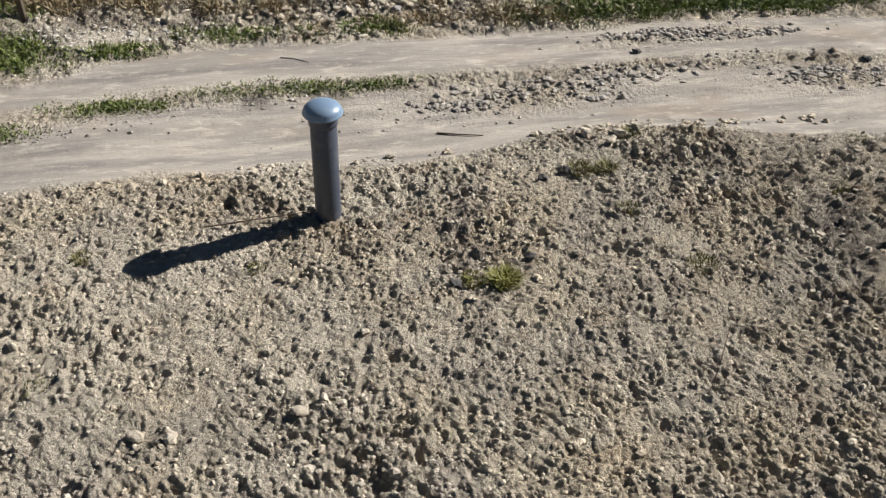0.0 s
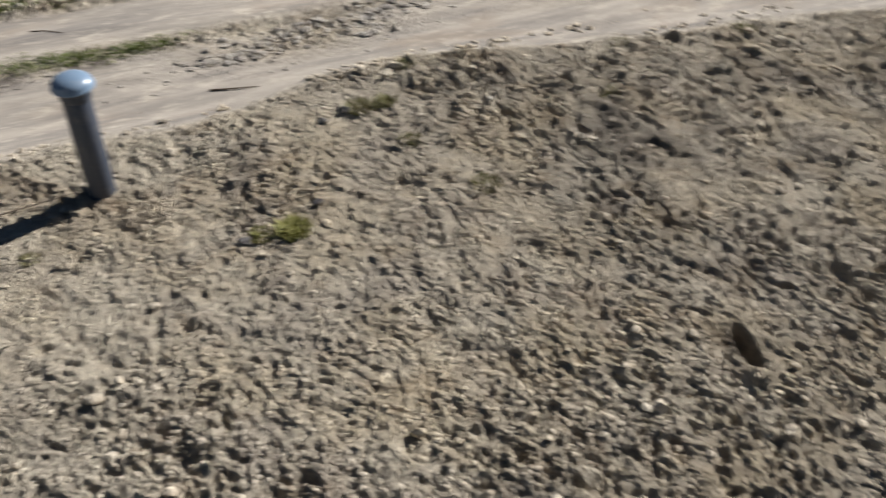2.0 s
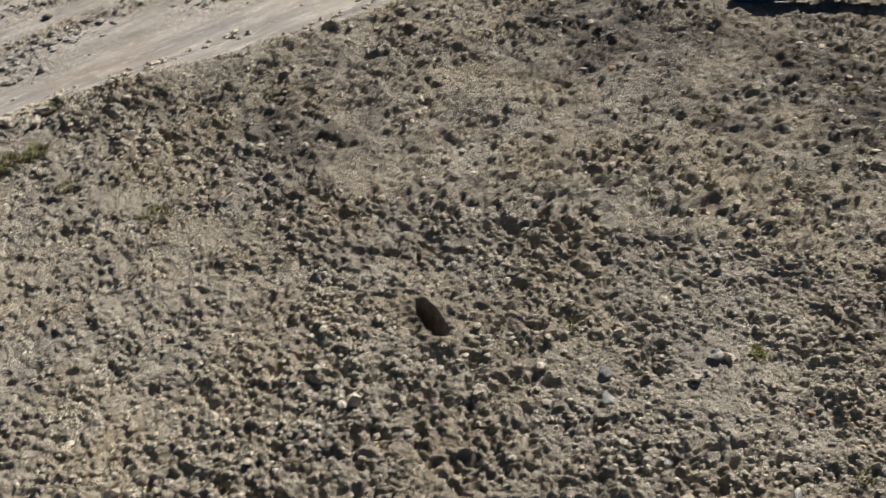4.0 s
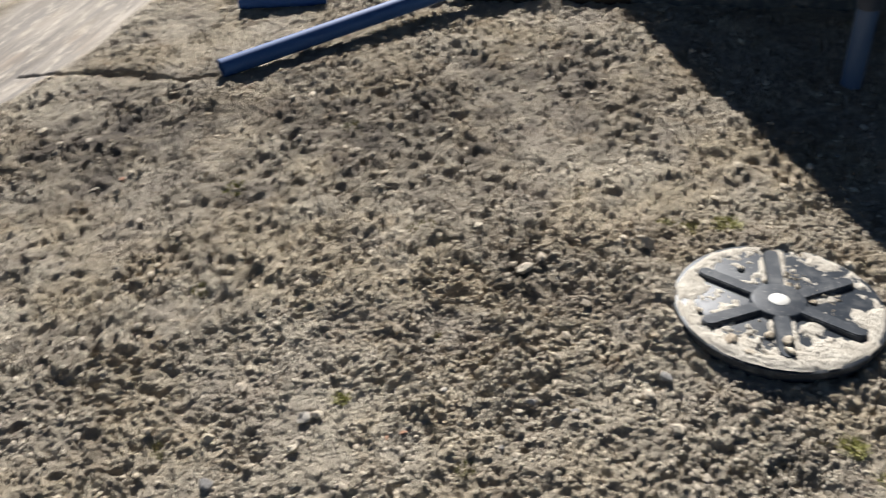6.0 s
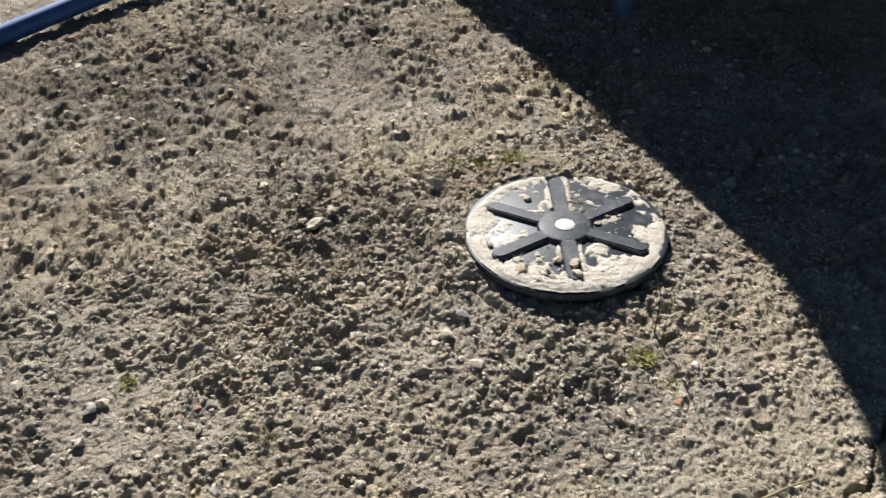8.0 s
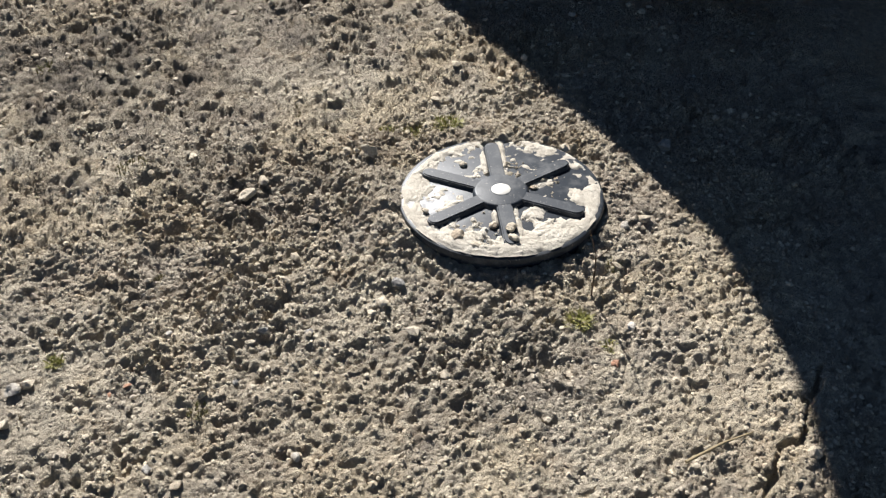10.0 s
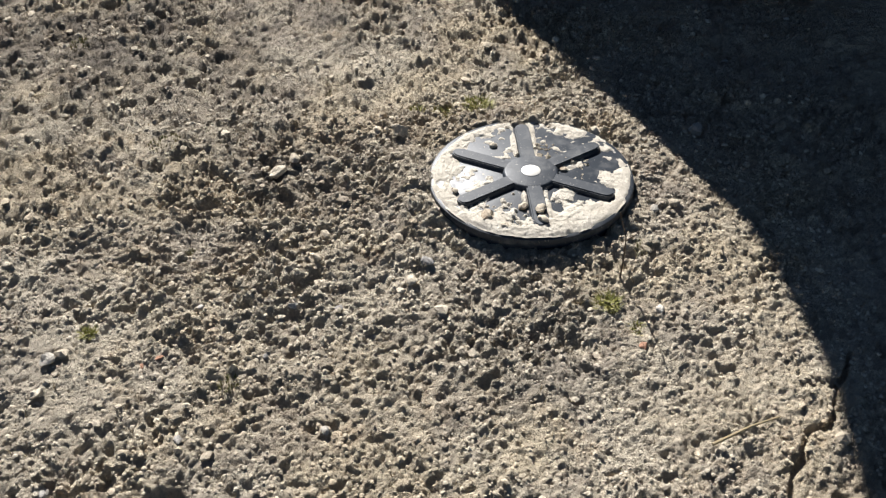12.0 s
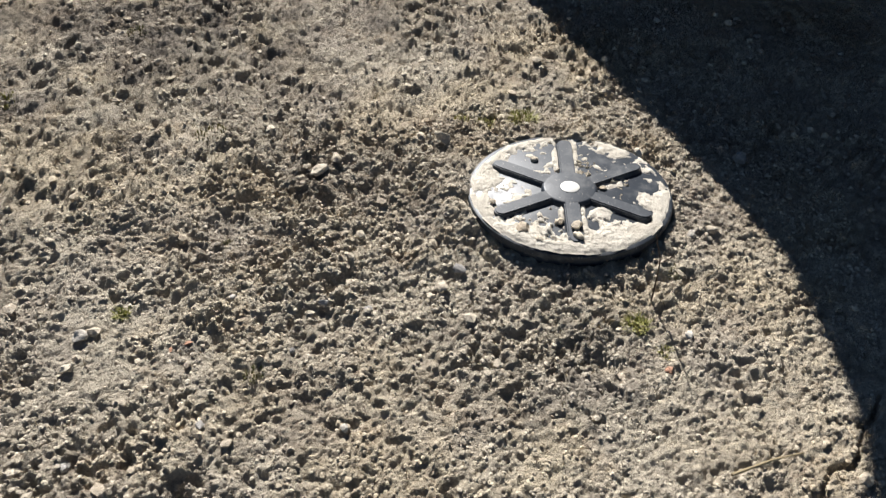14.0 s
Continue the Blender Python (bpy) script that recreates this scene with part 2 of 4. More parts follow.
def road_near(x):
    """The near edge of the dirt track."""
    return 0.44 + 0.10 * np.exp(-((x - 1.5) / 0.6) ** 2) - 0.28 * ramp(x, 1.5, 3.4) - 0.40 * ramp(x, 3.2, 5.5) - 0.10 * np.exp(-((x - 0.6) / 0.3) ** 2) - 0.1 * ramp(-x, 0.6, 2.0)


def road_mid(x):
    return 1.22 - 0.12 * ramp(-x, 0.5, 1.6) - 0.35 * ramp(x, 2, 5.5)


def road_far(x):
    return 1.78 - 0.30 * ramp(-x, 0.4, 1.7) - 0.18 * ramp(x, 2.2, 5.5)


HOLE_C, HOLE_S = math.cos(radians(HOLE_TURN)), math.sin(radians(HOLE_TURN))


def zones(x, y):
    """How dusty (track), how cloddy, how darkened (moist soil, painted burrow shade) and how pale the ground is, each 0
    to 1.
    """
    wob = 0.10 * fbm(x, y, 0.35, 4, 5)
    near, mid, far = road_near(x) + wob, road_mid(x), road_far(x) + 0.8 * wob
    dust = ramp(y, near - 0.05, near + 0.07) * (1 - ramp(y, far - 0.06, far + 0.08))
    middle = blob(0, y - mid + 0.5 * wob, 0, 0, 1, 0.09)
    rubble = blob(x, y, 1.25, 1.0, 0.55, 0.16) + blob(x, y, 2.5, 1.55, 0.6, 0.10) + blob(x, y, 3.15, 0.9, 0.5, 0.14)
    dust = np.maximum(dust * (1 - 0.75 * np.clip(middle + rubble, 0, 1)), 0.75 * blob(x, y, -1.05, 1.98, 0.6, 0.14) * ramp(wob, -0.05, 0.0))
    pale = 0 * x
    for cx, cy, r, much in ((-0.8, -0.6, 0.85, 0.8), (2.45, -2.63, 0.25, 0.6), (2.02, -3.42, 0.25, 0.5), (2.3, -4.92, 0.4, 0.6), (0.75, -1.28, 0.3, 0.5), (1.24, -0.6, 0.2, 0.6), (4.71, -0.30, 0.13, 0.9), (4.72, -0.6, 0.13, 0.9), (4.74, -0.88, 0.14, 0.95), (4.80, -1.10, 0.1, 0.9), (2.75, -2.6, 0.5, 0.5), (2.2, -2.35, 0.45, 0.5), (-0.6, -1.15, 0.6, 0.6), (1.1, -1.1, 0.35, 0.75), (0.5, -1.3, 0.3, 0.4),
                            (0.94, 0.19, 0.2, 0.5), (2.4, -3.6, 0.45, 0.55), (2.35, -2.9, 0.4, 0.6), (2.6, -4.9, 0.4, 0.5), (3.54, -2.69, 0.2, 0.4), (2.63, -0.57, 0.16, 0.5), (2.25, -0.93, 0.16, 0.5), (0.1, -1.0, 0.5, 0.35)):
        pale = np.maximum(pale, much * blob(x, y, cx, cy, r) * (0.4 + 1.1 * ramp(wob, -0.04, 0.03)))
    pale = np.maximum(pale, 0.6 * blob(x - 0.82 * (y + 0.55), 0 * y, 2.63, 0, 0.12, 1) * ramp(y, -1.2, -0.9) * ramp(wob, -0.05, 0.02))
    pale = np.clip(pale, 0, 0.9) * (1 - dust)
    # worn, trodden patches with bare pale crust between the crumbly ones
    worn = ramp(fbm(x, y, 0.34, 5, 57, 0.65), 0.06, 0.24) * (0.45 + 0.55 * ramp(y, -1.7, -1.1)) * (1 - dust)
    pale = np.maximum(pale, 0.55 * worn)
    patch = fbm(x, y, 1.1, 4, 21)
    cloddy = 0.55 + 0.9 * patch + 0.35 * blob(x, y, 2.3, -0.4, 0.9) + 0.3 * blob(x, y, 2.5, -2.1, 0.8) \
        - 0.55 * blob(x, y, -0.7, -0.4, 1.0) - 0.25 * blob(x, y, 0.6, -0.3, 0.8) - 0.35 * blob(x, y, 1.0, -1.2, 0.45)
    for cx, cy, r in ((0.75, -1.24, 0.2), (1.22, -0.56, 0.15), (0.7, -1.3, 0.15), (2.32, -4.95, 0.25), (2.02, -3.45, 0.14), (2.46, -2.63, 0.12), (0.19, -0.77, 0.12), (0.94, 0.19, 0.12)):
        cloddy = cloddy - 0.55 * blob(x, y, cx, cy, r)
    cloddy = cloddy - 0.5 * blob(x - 0.82 * (y + 0.55), 0 * y, 2.63, 0, 0.13, 1) * ramp(y, -1.2, -0.9)
    cloddy = np.clip(np.clip(cloddy, 0.45, 1) - 0.24 * worn, 0.05, 1) * (1 - dust)
    # the burrow blob paints its inner shade; the broad far blobs darken the soil
    damp_and_shade = np.clip(0.30 * blob(x, y, 2.3, -0.35, 0.9) + 0.5 * blob(x, y, 1.86, -1.8, 0.07, 0.11) + 0.2 * blob(x, y, 2.2, -0.6, 0.25, 0.16) + 0.35 * blob(x, y, 5.0, -3.2, 0.6, 0.7) + 0.45 * blob(x, y, 4.1, -0.9, 0.8, 0.6) + 0.2 * blob(x, y, 2.75, -2.15, 0.32, 0.2) + 0.4 * blob(x, y, 4.3, -2.3, 0.8, 1.0) + 0.3 * blob(x, y, 2.4, -4.2, 0.3)
                   + 0.15 * blob(x, y, 2.15, -2.5, 0.22) + 0.08 * blob(x, y, 2.2, -3.2, 0.4) + 0.3 * blob(x, y, 0.9, -2.0, 0.3, 0.2)
                   + 0.5 * blob(x, y, 3.4, -3.28, 0.16, 0.1) + 0.4 * blob(x, y, 3.58, -3.73, 0.12) + 0.15 * blob(x, y, 1.75, -2.5, 0.25) + 0.3 * blob(x, y, -0.5, -1.12, 0.4, 0.12), 0, 1)
    damp_and_shade = damp_and_shade * (0.35 + 1.6 * np.clip(fbm(x, y, 0.16, 4, 33, 0.65) + 0.4, 0, 1)) * (1 - dust)
    pale = np.maximum(pale, 0.85 * blob(x, y, -1.0, 1.99, 0.55, 0.13) * ramp(wob, -0.06, 0.02))
    crown = blob(0, y - mid + 0.05, 0, 0, 1, 0.095) * ramp(-x, -0.7, -0.4) * ramp(fbm(x, y, 0.22, 4, 37, 0.6), -0.12, 0.15)
    damp_and_shade = damp_and_shade + 0.8 * crown + 0.45 * blob(x, y, -0.6, 2.65, 1.6, 0.28) * ramp(fbm(x, y, 0.15, 4, 38, 0.65), -0.2, 0.15)
    damp_and_shade = damp_and_shade + 0.5 * ramp(fbm(x, y, 0.15, 4, 35, 0.65), -0.15, 0.2) * (blob(x, y, 1.95, 0.62, 0.28, 0.07) + 0.8 * blob(x, y, 2.7, 0.52, 0.4, 0.05) + 0.6 * blob(x, y, 2.4, 1.3, 0.5, 0.05) + 0.7 * blob(x, y, 3.4, 1.25, 0.8, 0.2) + 1.1 * blob(x, y, 4.54, 0.49, 0.45, 0.10) + 0.9 * blob(x, y, 4.17, 0.69, 0.4, 0.09) + 0.8 * blob(x, y, 4.04, -0.01, 0.3, 0.08) + 0.6 * blob(x, y, -1.5, 0.75, 0.5, 0.12) + 0.9 * blob(x, y, -1.2, 1.45, 0.5, 0.07))
    damp_and_shade = damp_and_shade + 0.6 * ramp(y, far + 0.05, far + 0.3) * ramp(fbm(x, y, 0.22, 4, 39, 0.6), -0.25, 0.1) * (1 - pale)
    return dust, cloddy, np.clip(damp_and_shade, 0, 0.9), pale


def base_height(x, y):
    inside = np.exp(-np.maximum(0, np.hypot(x - 2, y + 1.5) - 7) / 8)
    z = 0.03 * fbm(x, y, 1.6, 3, 3) + 0.05 * blob(x, y, 3.4, -2.2, 0.7) + 0.03 * blob(x, y, 0.9, -0.5, 0.5)
    z = z - 0.045 * ramp(y, road_near(x) - 0.15, road_near(x) + 0.3)
    z = z + 0.10 * ramp(y, road_far(x), road_far(x) + 1.2)
    flat = np.clip(blob(x, y, 3.26, -4.27, 0.6) + blob(x, y, 0, 0, 0.2) + blob(x, y, 5.2, -4.65, 0.25), 0, 1)
    z = z * (1 - flat) + 0.060 * blob(x, y, 3.26, -4.27, 0.58) + 0.06 * blob(x, y, 3.27, -3.83, 0.24, 0.1) + 0.035 * blob(x, y, 3.68, -4.3, 0.1, 0.3)
    return z + (1 - inside) * 1.2 * fbm(x, y, 60.0, 3, 9)


def height(x, y, full=False):
    dust, cloddy, damp_and_shade, pale = zones(x, y)
    z = base_height(x, y)
    near = np.clip(1.2 - np.maximum(np.abs(x - 2.3) - 4.0, np.abs(y + 1.5) - 4.2) / 0.5, 0, 1) * ramp(x + 0.62 * np.clip(y + 1.0, -4.75, 0.0), -1.95, -1.7)
    calm = 1 - 0.97 * dust
    z = z + near * (0.4 + 0.6 * cloddy) * calm * 0.026 * fbm(x, y, 0.16, 3, 41, 0.6)
    patch = 0.70 + 0.5 * ramp(fbm(x, y, 0.30, 4, 45, 0.6), -0.28, 0.30)
    bare = (1 - 0.7 * np.clip(pale * 1.3, 0, 1) * ramp(fbm(x, y, 0.12, 3, 43), -0.15, 0.15)) * patch
    big = lumps(x, y, 0.085, 61, 0.12) * 0.034 * np.clip(cloddy * 1.5 - 0.55, 0, 1)
    coarse = crumble(x, y, 0.058, 63) * 0.013 * np.clip(1.5 * cloddy - 0.35, 0.12, 1)
    med = crumble(x, y, 0.034, 73) * 0.0135 * np.clip(0.40 + 0.75 * cloddy, 0, 1)
    fine = crumble(x, y, 0.021, 83) * 0.0155 * np.clip(0.55 + 0.5 * cloddy, 0, 1)
    # a torn crust: level tops broken by uneven hollows
    torn = np.minimum(fbm(x, y, 0.052, 3, 47, 0.75), 0.08) * 0.046 * np.clip(0.45 + 0.65 * cloddy, 0, 1)
    z = z + near * ((big + torn + np.maximum(coarse, 0.75 * med) + 0.6 * med) * bare + fine * (0.7 + 0.25 * bare)) * calm - 0.008 * (1 - dust)
    # the burrow
    bu, bv = (x - 1.86) * HOLE_C + (y + 1.80) * HOLE_S, -(x - 1.86) * HOLE_S + (y + 1.80) * HOLE_C
    z = z - 0.14 * (1 - ramp(np.hypot(bu / 0.11, bv / 0.036), 0.6, 1.15)) + 0.02 * blob(bu, bv, -0.12, 0, 0.05, 0.07)
    for line, deep, wide in ((CRACK, 0.030, 0.013), (FURROW, 0.045, 0.022)):
        far = np.full_like(x, 9.0)
        wx, wy = x + 0.03 * smooth_noise(x / 0.05, y / 0.05, 95), y + 0.03 * smooth_noise(x / 0.05, y / 0.05, 96)
        for (ax, ay), (bx, by) in zip(line, line[1:]):
            t = np.clip(((wx - ax) * (bx - ax) + (wy - ay) * (by - ay)) / ((bx - ax) ** 2 + (by - ay) ** 2), 0, 1)
            far = np.minimum(far, np.hypot(wx - ax - t * (bx - ax), wy - ay - t * (by - ay)))
        z = z - deep * (1 - ramp(far, 0.25 * wide, wide))
    # ruts and scuffs along the track, an old wheel print across the soil
    z = z + near * dust * (0.010 * smooth_noise(x / 1.3, (y - road_near(x)) / 0.07, 91) + 0.006 * smooth_noise(x / 0.3, y / 0.05, 92))
    z = z - 0.02 * blob(x, y, 4.83, -0.62, 0.05, 0.45)
    return (z, dust, damp_and_shade, pale) if full else z


def level(x, y):
    return float(height(np.array([float(x)]), np.array([float(y)]))[0])


# ---- mesh helpers ----
def mesh_of(name, verts, faces, material, smooth=True):
    me = bpy.data.meshes.new(name)
    me.from_pydata([tuple(v) for v in verts] if not isinstance(verts, np.ndarray) else verts.tolist(), [], faces)
    me.materials.append(material)
    me.polygons.foreach_set("use_smooth", [smooth] * len(me.polygons))
    me.update()
    return me


def big_mesh(name, verts, faces, material, smooth=True):
    """Fast mesh from arrays; all faces have the same number of corners."""
    me = bpy.data.meshes.new(name)
    n, k = faces.shape
    me.vertices.add(len(verts))
    me.vertices.foreach_set("co", np.ascontiguousarray(verts, dtype=np.float32).ravel())
    me.loops.add(n * k)
    me.loops.foreach_set("vertex_index", np.ascontiguousarray(faces, dtype=np.int32).ravel())
    me.polygons.add(n)
    me.polygons.foreach_set("loop_start", np.arange(0, n * k, k, dtype=np.int32))
    me.polygons.foreach_set("use_smooth", np.full(n, smooth, dtype=bool))
    me.materials.append(material)
    me.update(calc_edges=True)
    return me


def empty(name, x, y, z, rz=0.0):
    ob = new(name)
    ob.matrix_basis = pose(x, y, z, 0, 0, rz)
    ob.empty_display_size = 0.05
    return ob


def part(name, bm, material, parent, label="", smooth=True, bevel=0.0):
    """Links a bmesh as one mesh object under a thing or a part."""
    me = bpy.data.meshes.new(name)
    if bevel:
        bmesh.ops.bevel(bm, geom=[e for e in bm.edges if e.calc_face_angle(0) > 0.6], offset=bevel, segments=2, affect="EDGES", clamp_overlap=True)
    bm.to_mesh(me)
    bm.free()
    me.materials.append(material)
    for p in me.polygons:
        p.use_smooth = smooth
    if smooth:
        me.set_sharp_from_angle(angle=radians(40))
    ob = new(name, me)
    ob.parent = parent
    if label:
        tagged(ob, label)
    return ob


def turned(profile, n=40, m=None, closed=True):
    """A body of revolution about z from (radius, z) pairs."""
    bm = bmesh.new()
    rings = []
    for r, z in profile:
        if r < 1e-6:
            rings.append([bm.verts.new((0, 0, z))])
        else:
            rings.append([bm.verts.new((r * math.cos(2 * math.pi * i / n), r * math.sin(2 * math.pi * i / n), z)) for i in range(n)])
    for a, b in zip(rings, rings[1:]):
        for i in range(n):
            j = (i + 1) % n
            if len(a) == 1 and len(b) == 1:
                continue
            if len(a) == 1:
                bm.faces.new((a[0], b[i], b[j]))
            elif len(b) == 1:
                bm.faces.new((a[i], a[j], b[0]))
            else:
                bm.faces.new((a[i], a[j], b[j], b[i]))
    bmesh.ops.recalc_face_normals(bm, faces=bm.faces)
    if m:
        bmesh.ops.transform(bm, matrix=m, verts=bm.verts)
    return bm


def block(sx, sy, sz, m=None):
    bm = bmesh.new()
    bmesh.ops.create_cube(bm, size=1, matrix=(m or Matrix()) @ Matrix.Diagonal((sx, sy, sz, 1)))
    return bm


_t = bmesh.new()
bmesh.ops.create_icosphere(_t, subdivisions=1, radius=1)
ICO_V = np.array([v.co[:] for v in _t.verts])
ICO_F = np.array([[v.index for v in f.verts] for f in _t.faces])
_t.free()
_t = bmesh.new()
bmesh.ops.create_icosphere(_t, subdivisions=3, radius=1)
FINE_V = np.array([v.co[:] for v in _t.verts])
FINE_F = np.array([[v.index for v in f.verts] for f in _t.faces])
_t.free()


def lump_cloud(name, x, y, size, material, seed, sink=0.3, flat=0.7, jag=0.28, smooth=False):
    """Many small lumps as one mesh, half sunk in the ground."""
    rng = np.random.default_rng(seed)
    n = len(x)
    sc = size[:, None] * rng.uniform(0.7, 1.25, (n, 3))
    sc[:, 2] *= flat
    v = np.repeat(ICO_V[None], n, 0) * (1 + rng.uniform(-jag, jag, (n, len(ICO_V), 1)))
    for _ in range(4):
        q = rng.normal(0, 1, (n, 3))
        q /= np.linalg.norm(q, axis=1, keepdims=True)
        over = np.maximum((v * q[:, None, :]).sum(-1) - rng.uniform(0.45, 0.9, (n, 1)), 0)
        v = v - over[..., None] * q[:, None, :]
    v = v * sc[:, None, :]
    a = rng.uniform(0, 2 * np.pi, n)
    c, s = np.cos(a)[:, None], np.sin(a)[:, None]
    vx, vy = v[..., 0] * c - v[..., 1] * s, v[..., 0] * s + v[..., 1] * c
    z = height(x, y) + sc[:, 2] * (1 - 2 * sink)
    v = np.stack([vx + x[:, None], vy + y[:, None], v[..., 2] + z[:, None]], -1).reshape(-1, 3)
    f = (ICO_F[None] + (np.arange(n) * len(ICO_V))[:, None, None]).reshape(-1, 3)
    return new(name, big_mesh(name, v, f, material, smooth))


SMALL_V = np.array([(1, 0, 0), (-1, 0, 0), (0, 1, 0), (0, -1, 0), (0, 0, 1), (0.6, 0.6, 0.5), (-0.6, 0.6, 0.5), (-0.6, -0.6, 0.5), (0.6, -0.6, 0.5)], float)
SMALL_F = np.array([(4, 8, 5), (4, 5, 6), (4, 6, 7), (4, 7, 8), (0, 5, 8), (2, 6, 5), (1, 7, 6), (3, 8, 7), (0, 2, 5), (2, 1, 6), (1, 3, 7), (3, 0, 8)])


def crumb_cloud(name, x, y, size, material, seed):
    """Very small crumbs, open underneath, as one mesh."""
    rng = np.random.default_rng(seed)
    n = len(x)
    v = SMALL_V[None] * (1 + rng.uniform(-0.3, 0.3, (n, len(SMALL_V), 3))) * size[:, None, None]
    a = rng.uniform(0, 2 * np.pi, n)
    c, s = np.cos(a)[:, None], np.sin(a)[:, None]
    z = height(x, y)
    v = np.stack([v[..., 0] * c - v[..., 1] * s + x[:, None], v[..., 0] * s + v[..., 1] * c + y[:, None], v[..., 2] * 0.68 + z[:, None]], -1).reshape(-1, 3)
    f = (SMALL_F[None] + (np.arange(n) * len(SMALL_V))[:, None, None]).reshape(-1, 3)
    return new(name, big_mesh(name, v, f, material, False))


def stone(name, x, y, size, material, label, category="stone", seed=0, flat=0.65, sink=0.25, jag=0.35, group=""):
    """One stone or clod with a broken, uneven surface."""
    rng = random.Random(seed)
    off = Vector((rng.uniform(-50, 50), rng.uniform(-50, 50), rng.uniform(-50, 50)))
    sx, sy, a = size * rng.uniform(0.85, 1.25), size * rng.uniform(0.7, 1.0), rng.uniform(0, math.pi)
    cuts = [(Vector((rng.gauss(0, 1), rng.gauss(0, 1), rng.gauss(0, 1))).normalized(), rng.uniform(0.5, 0.85)) for _ in range(7)]
    vs = []
    for p in FINE_V:
        q = Vector(p)
        for c, far in cuts:
            q = q - c * max(0.0, q.dot(c) - far)
        p = tuple(q)
        r = 1 + jag * noise.noise(q * 1.3 + off) + 0.45 * jag * noise.noise(q * 3.1 + off) + 0.2 * jag * noise.noise(q * 7 + off)
        vs.append((p[0] * r * sx, p[1] * r * sy, p[2] * r * size * flat))
    ob = new(name, mesh_of(name, vs, FINE_F.tolist(), material))
    ob.data.set_sharp_from_angle(angle=radians(38))
    ob.matrix_basis = pose(x, y, level(x, y) + size * flat * (1 - 2 * sink), 0, 0, math.degrees(a))
    return tagged(ob, label, category, group)


def blades(n, radius, tall, seed, width=0.003, lean=1.0, squash=1.0):
    """Verts and faces of a clump of bent grass blades round the origin."""
    rng = np.random.default_rng(seed)
    r, a = radius * np.sqrt(rng.uniform(0, 1, n)), rng.uniform(0, 2 * np.pi, n)
    bx, by = r * np.cos(a), r * np.sin(a) * squash
    h = tall * rng.uniform(0.45, 1.1, n) * (1 - 0.5 * (r / radius) ** 2)
    d = a + rng.normal(0, 1.3, n)
    o = h * lean * rng.uniform(0.3, 1.2, n)
    w = width * rng.uniform(0.6, 1.3, n)
    px, py = -np.sin(d) * w, np.cos(d) * w
    v = np.zeros((n, 5, 3))
    for i, (t, s) in enumerate(((0, 1), (0, -1), (0.55, 0.8), (0.55, -0.8), (1, 0))):
        v[:, i, 0] = bx + np.cos(d) * o * t * t + px * s
        v[:, i, 1] = by + np.sin(d) * o * t * t + py * s
        v[:, i, 2] = h * t - 0.006 * (t == 0)
    f = np.array([[0, 1, 3], [0, 3, 2], [2, 3, 4]])[None] + (np.arange(n) * 5)[:, None, None]
    return v.reshape(-1, 3), f.reshape(-1, 3)


def tuft(x, y, radius, tall, n, material, label, seed, name="grass_tuft"):
    v, f = blades(int(n * 1.5), radius * 1.15, tall * 0.75, seed, 0.0023, 1.2)
    ob = new(name, big_mesh(name, v, f, material, False))
    ob.matrix_basis = pose(x, y, level(x, y))
    return tagged(ob, label, "grass", "weeds on the bare soil")


def grass_strip(name, spots, material, label, seed, tall, per=70, radius=0.06, width=0.003):
    """Grass that nobody could count: clumps at the given places, one mesh."""
    vs, fs, base = [], [], 0
    for n, (x, y) in enumerate(spots):
        v, f = blades(per, radius, tall * (0.6 + 0.8 * hashed(np.array([n]), np.array([seed]), 7)[0]), seed * 1000 + n, width)
        v = v + np.array([x, y, 0])
        v[:, 2] += height(v[:, 0], v[:, 1]) - 0.004
        vs.append(v)
        fs.append(f + base)
        base += len(v)
    ob = new(name, big_mesh(name, np.concatenate(vs), np.concatenate(fs), material, False))
    return tagged(ob, label, "grass", kind="stuff")


def stick(name, points, r, material, label, category="twig", n=7):
    bm = bmesh.new()
    pts = [Vector(p) for p in points]
    rings = []
    for i, p in enumerate(pts):
        d = (pts[min(i + 1, len(pts) - 1)] - pts[max(i - 1, 0)]).normalized()
        side = d.orthogonal().normalized()
        rr = r * (1 - 0.55 * i / (len(pts) - 1))
        rings.append([bm.verts.new(p + (Matrix.Rotation(2 * math.pi * j / n, 3, d) @ side) * rr) for j in range(n)])
    for a, b in zip(rings, rings[1:]):
        for j in range(n):
            bm.faces.new((a[j], a[(j + 1) % n], b[(j + 1) % n], b[j]))
    bm.faces.new(rings[0][::-1])
    bm.faces.new(rings[-1])
    bmesh.ops.recalc_face_normals(bm, faces=bm.faces)
    me = bpy.data.meshes.new(name)
    bm.to_mesh(me)
    bm.free()
    me.materials.append(material)
    return tagged(new(name, me), label, category)


# ---- ground ----
def outward(marks, steps, reach):
    """Even steps between each two marks, widening beyond the first and the last."""
    core = np.concatenate([np.arange(a, b - d / 2, d) for a, b, d in zip(marks, marks[1:], steps)] + [[marks[-1]]])
    d, total, out = steps[0], 0.0, []
    while total < reach:
        d *= 1.28
        total += d
        out.append(total)
    out = np.array(out)
    return np.concatenate([core[0] - out[::-1], core, core[-1] + out])


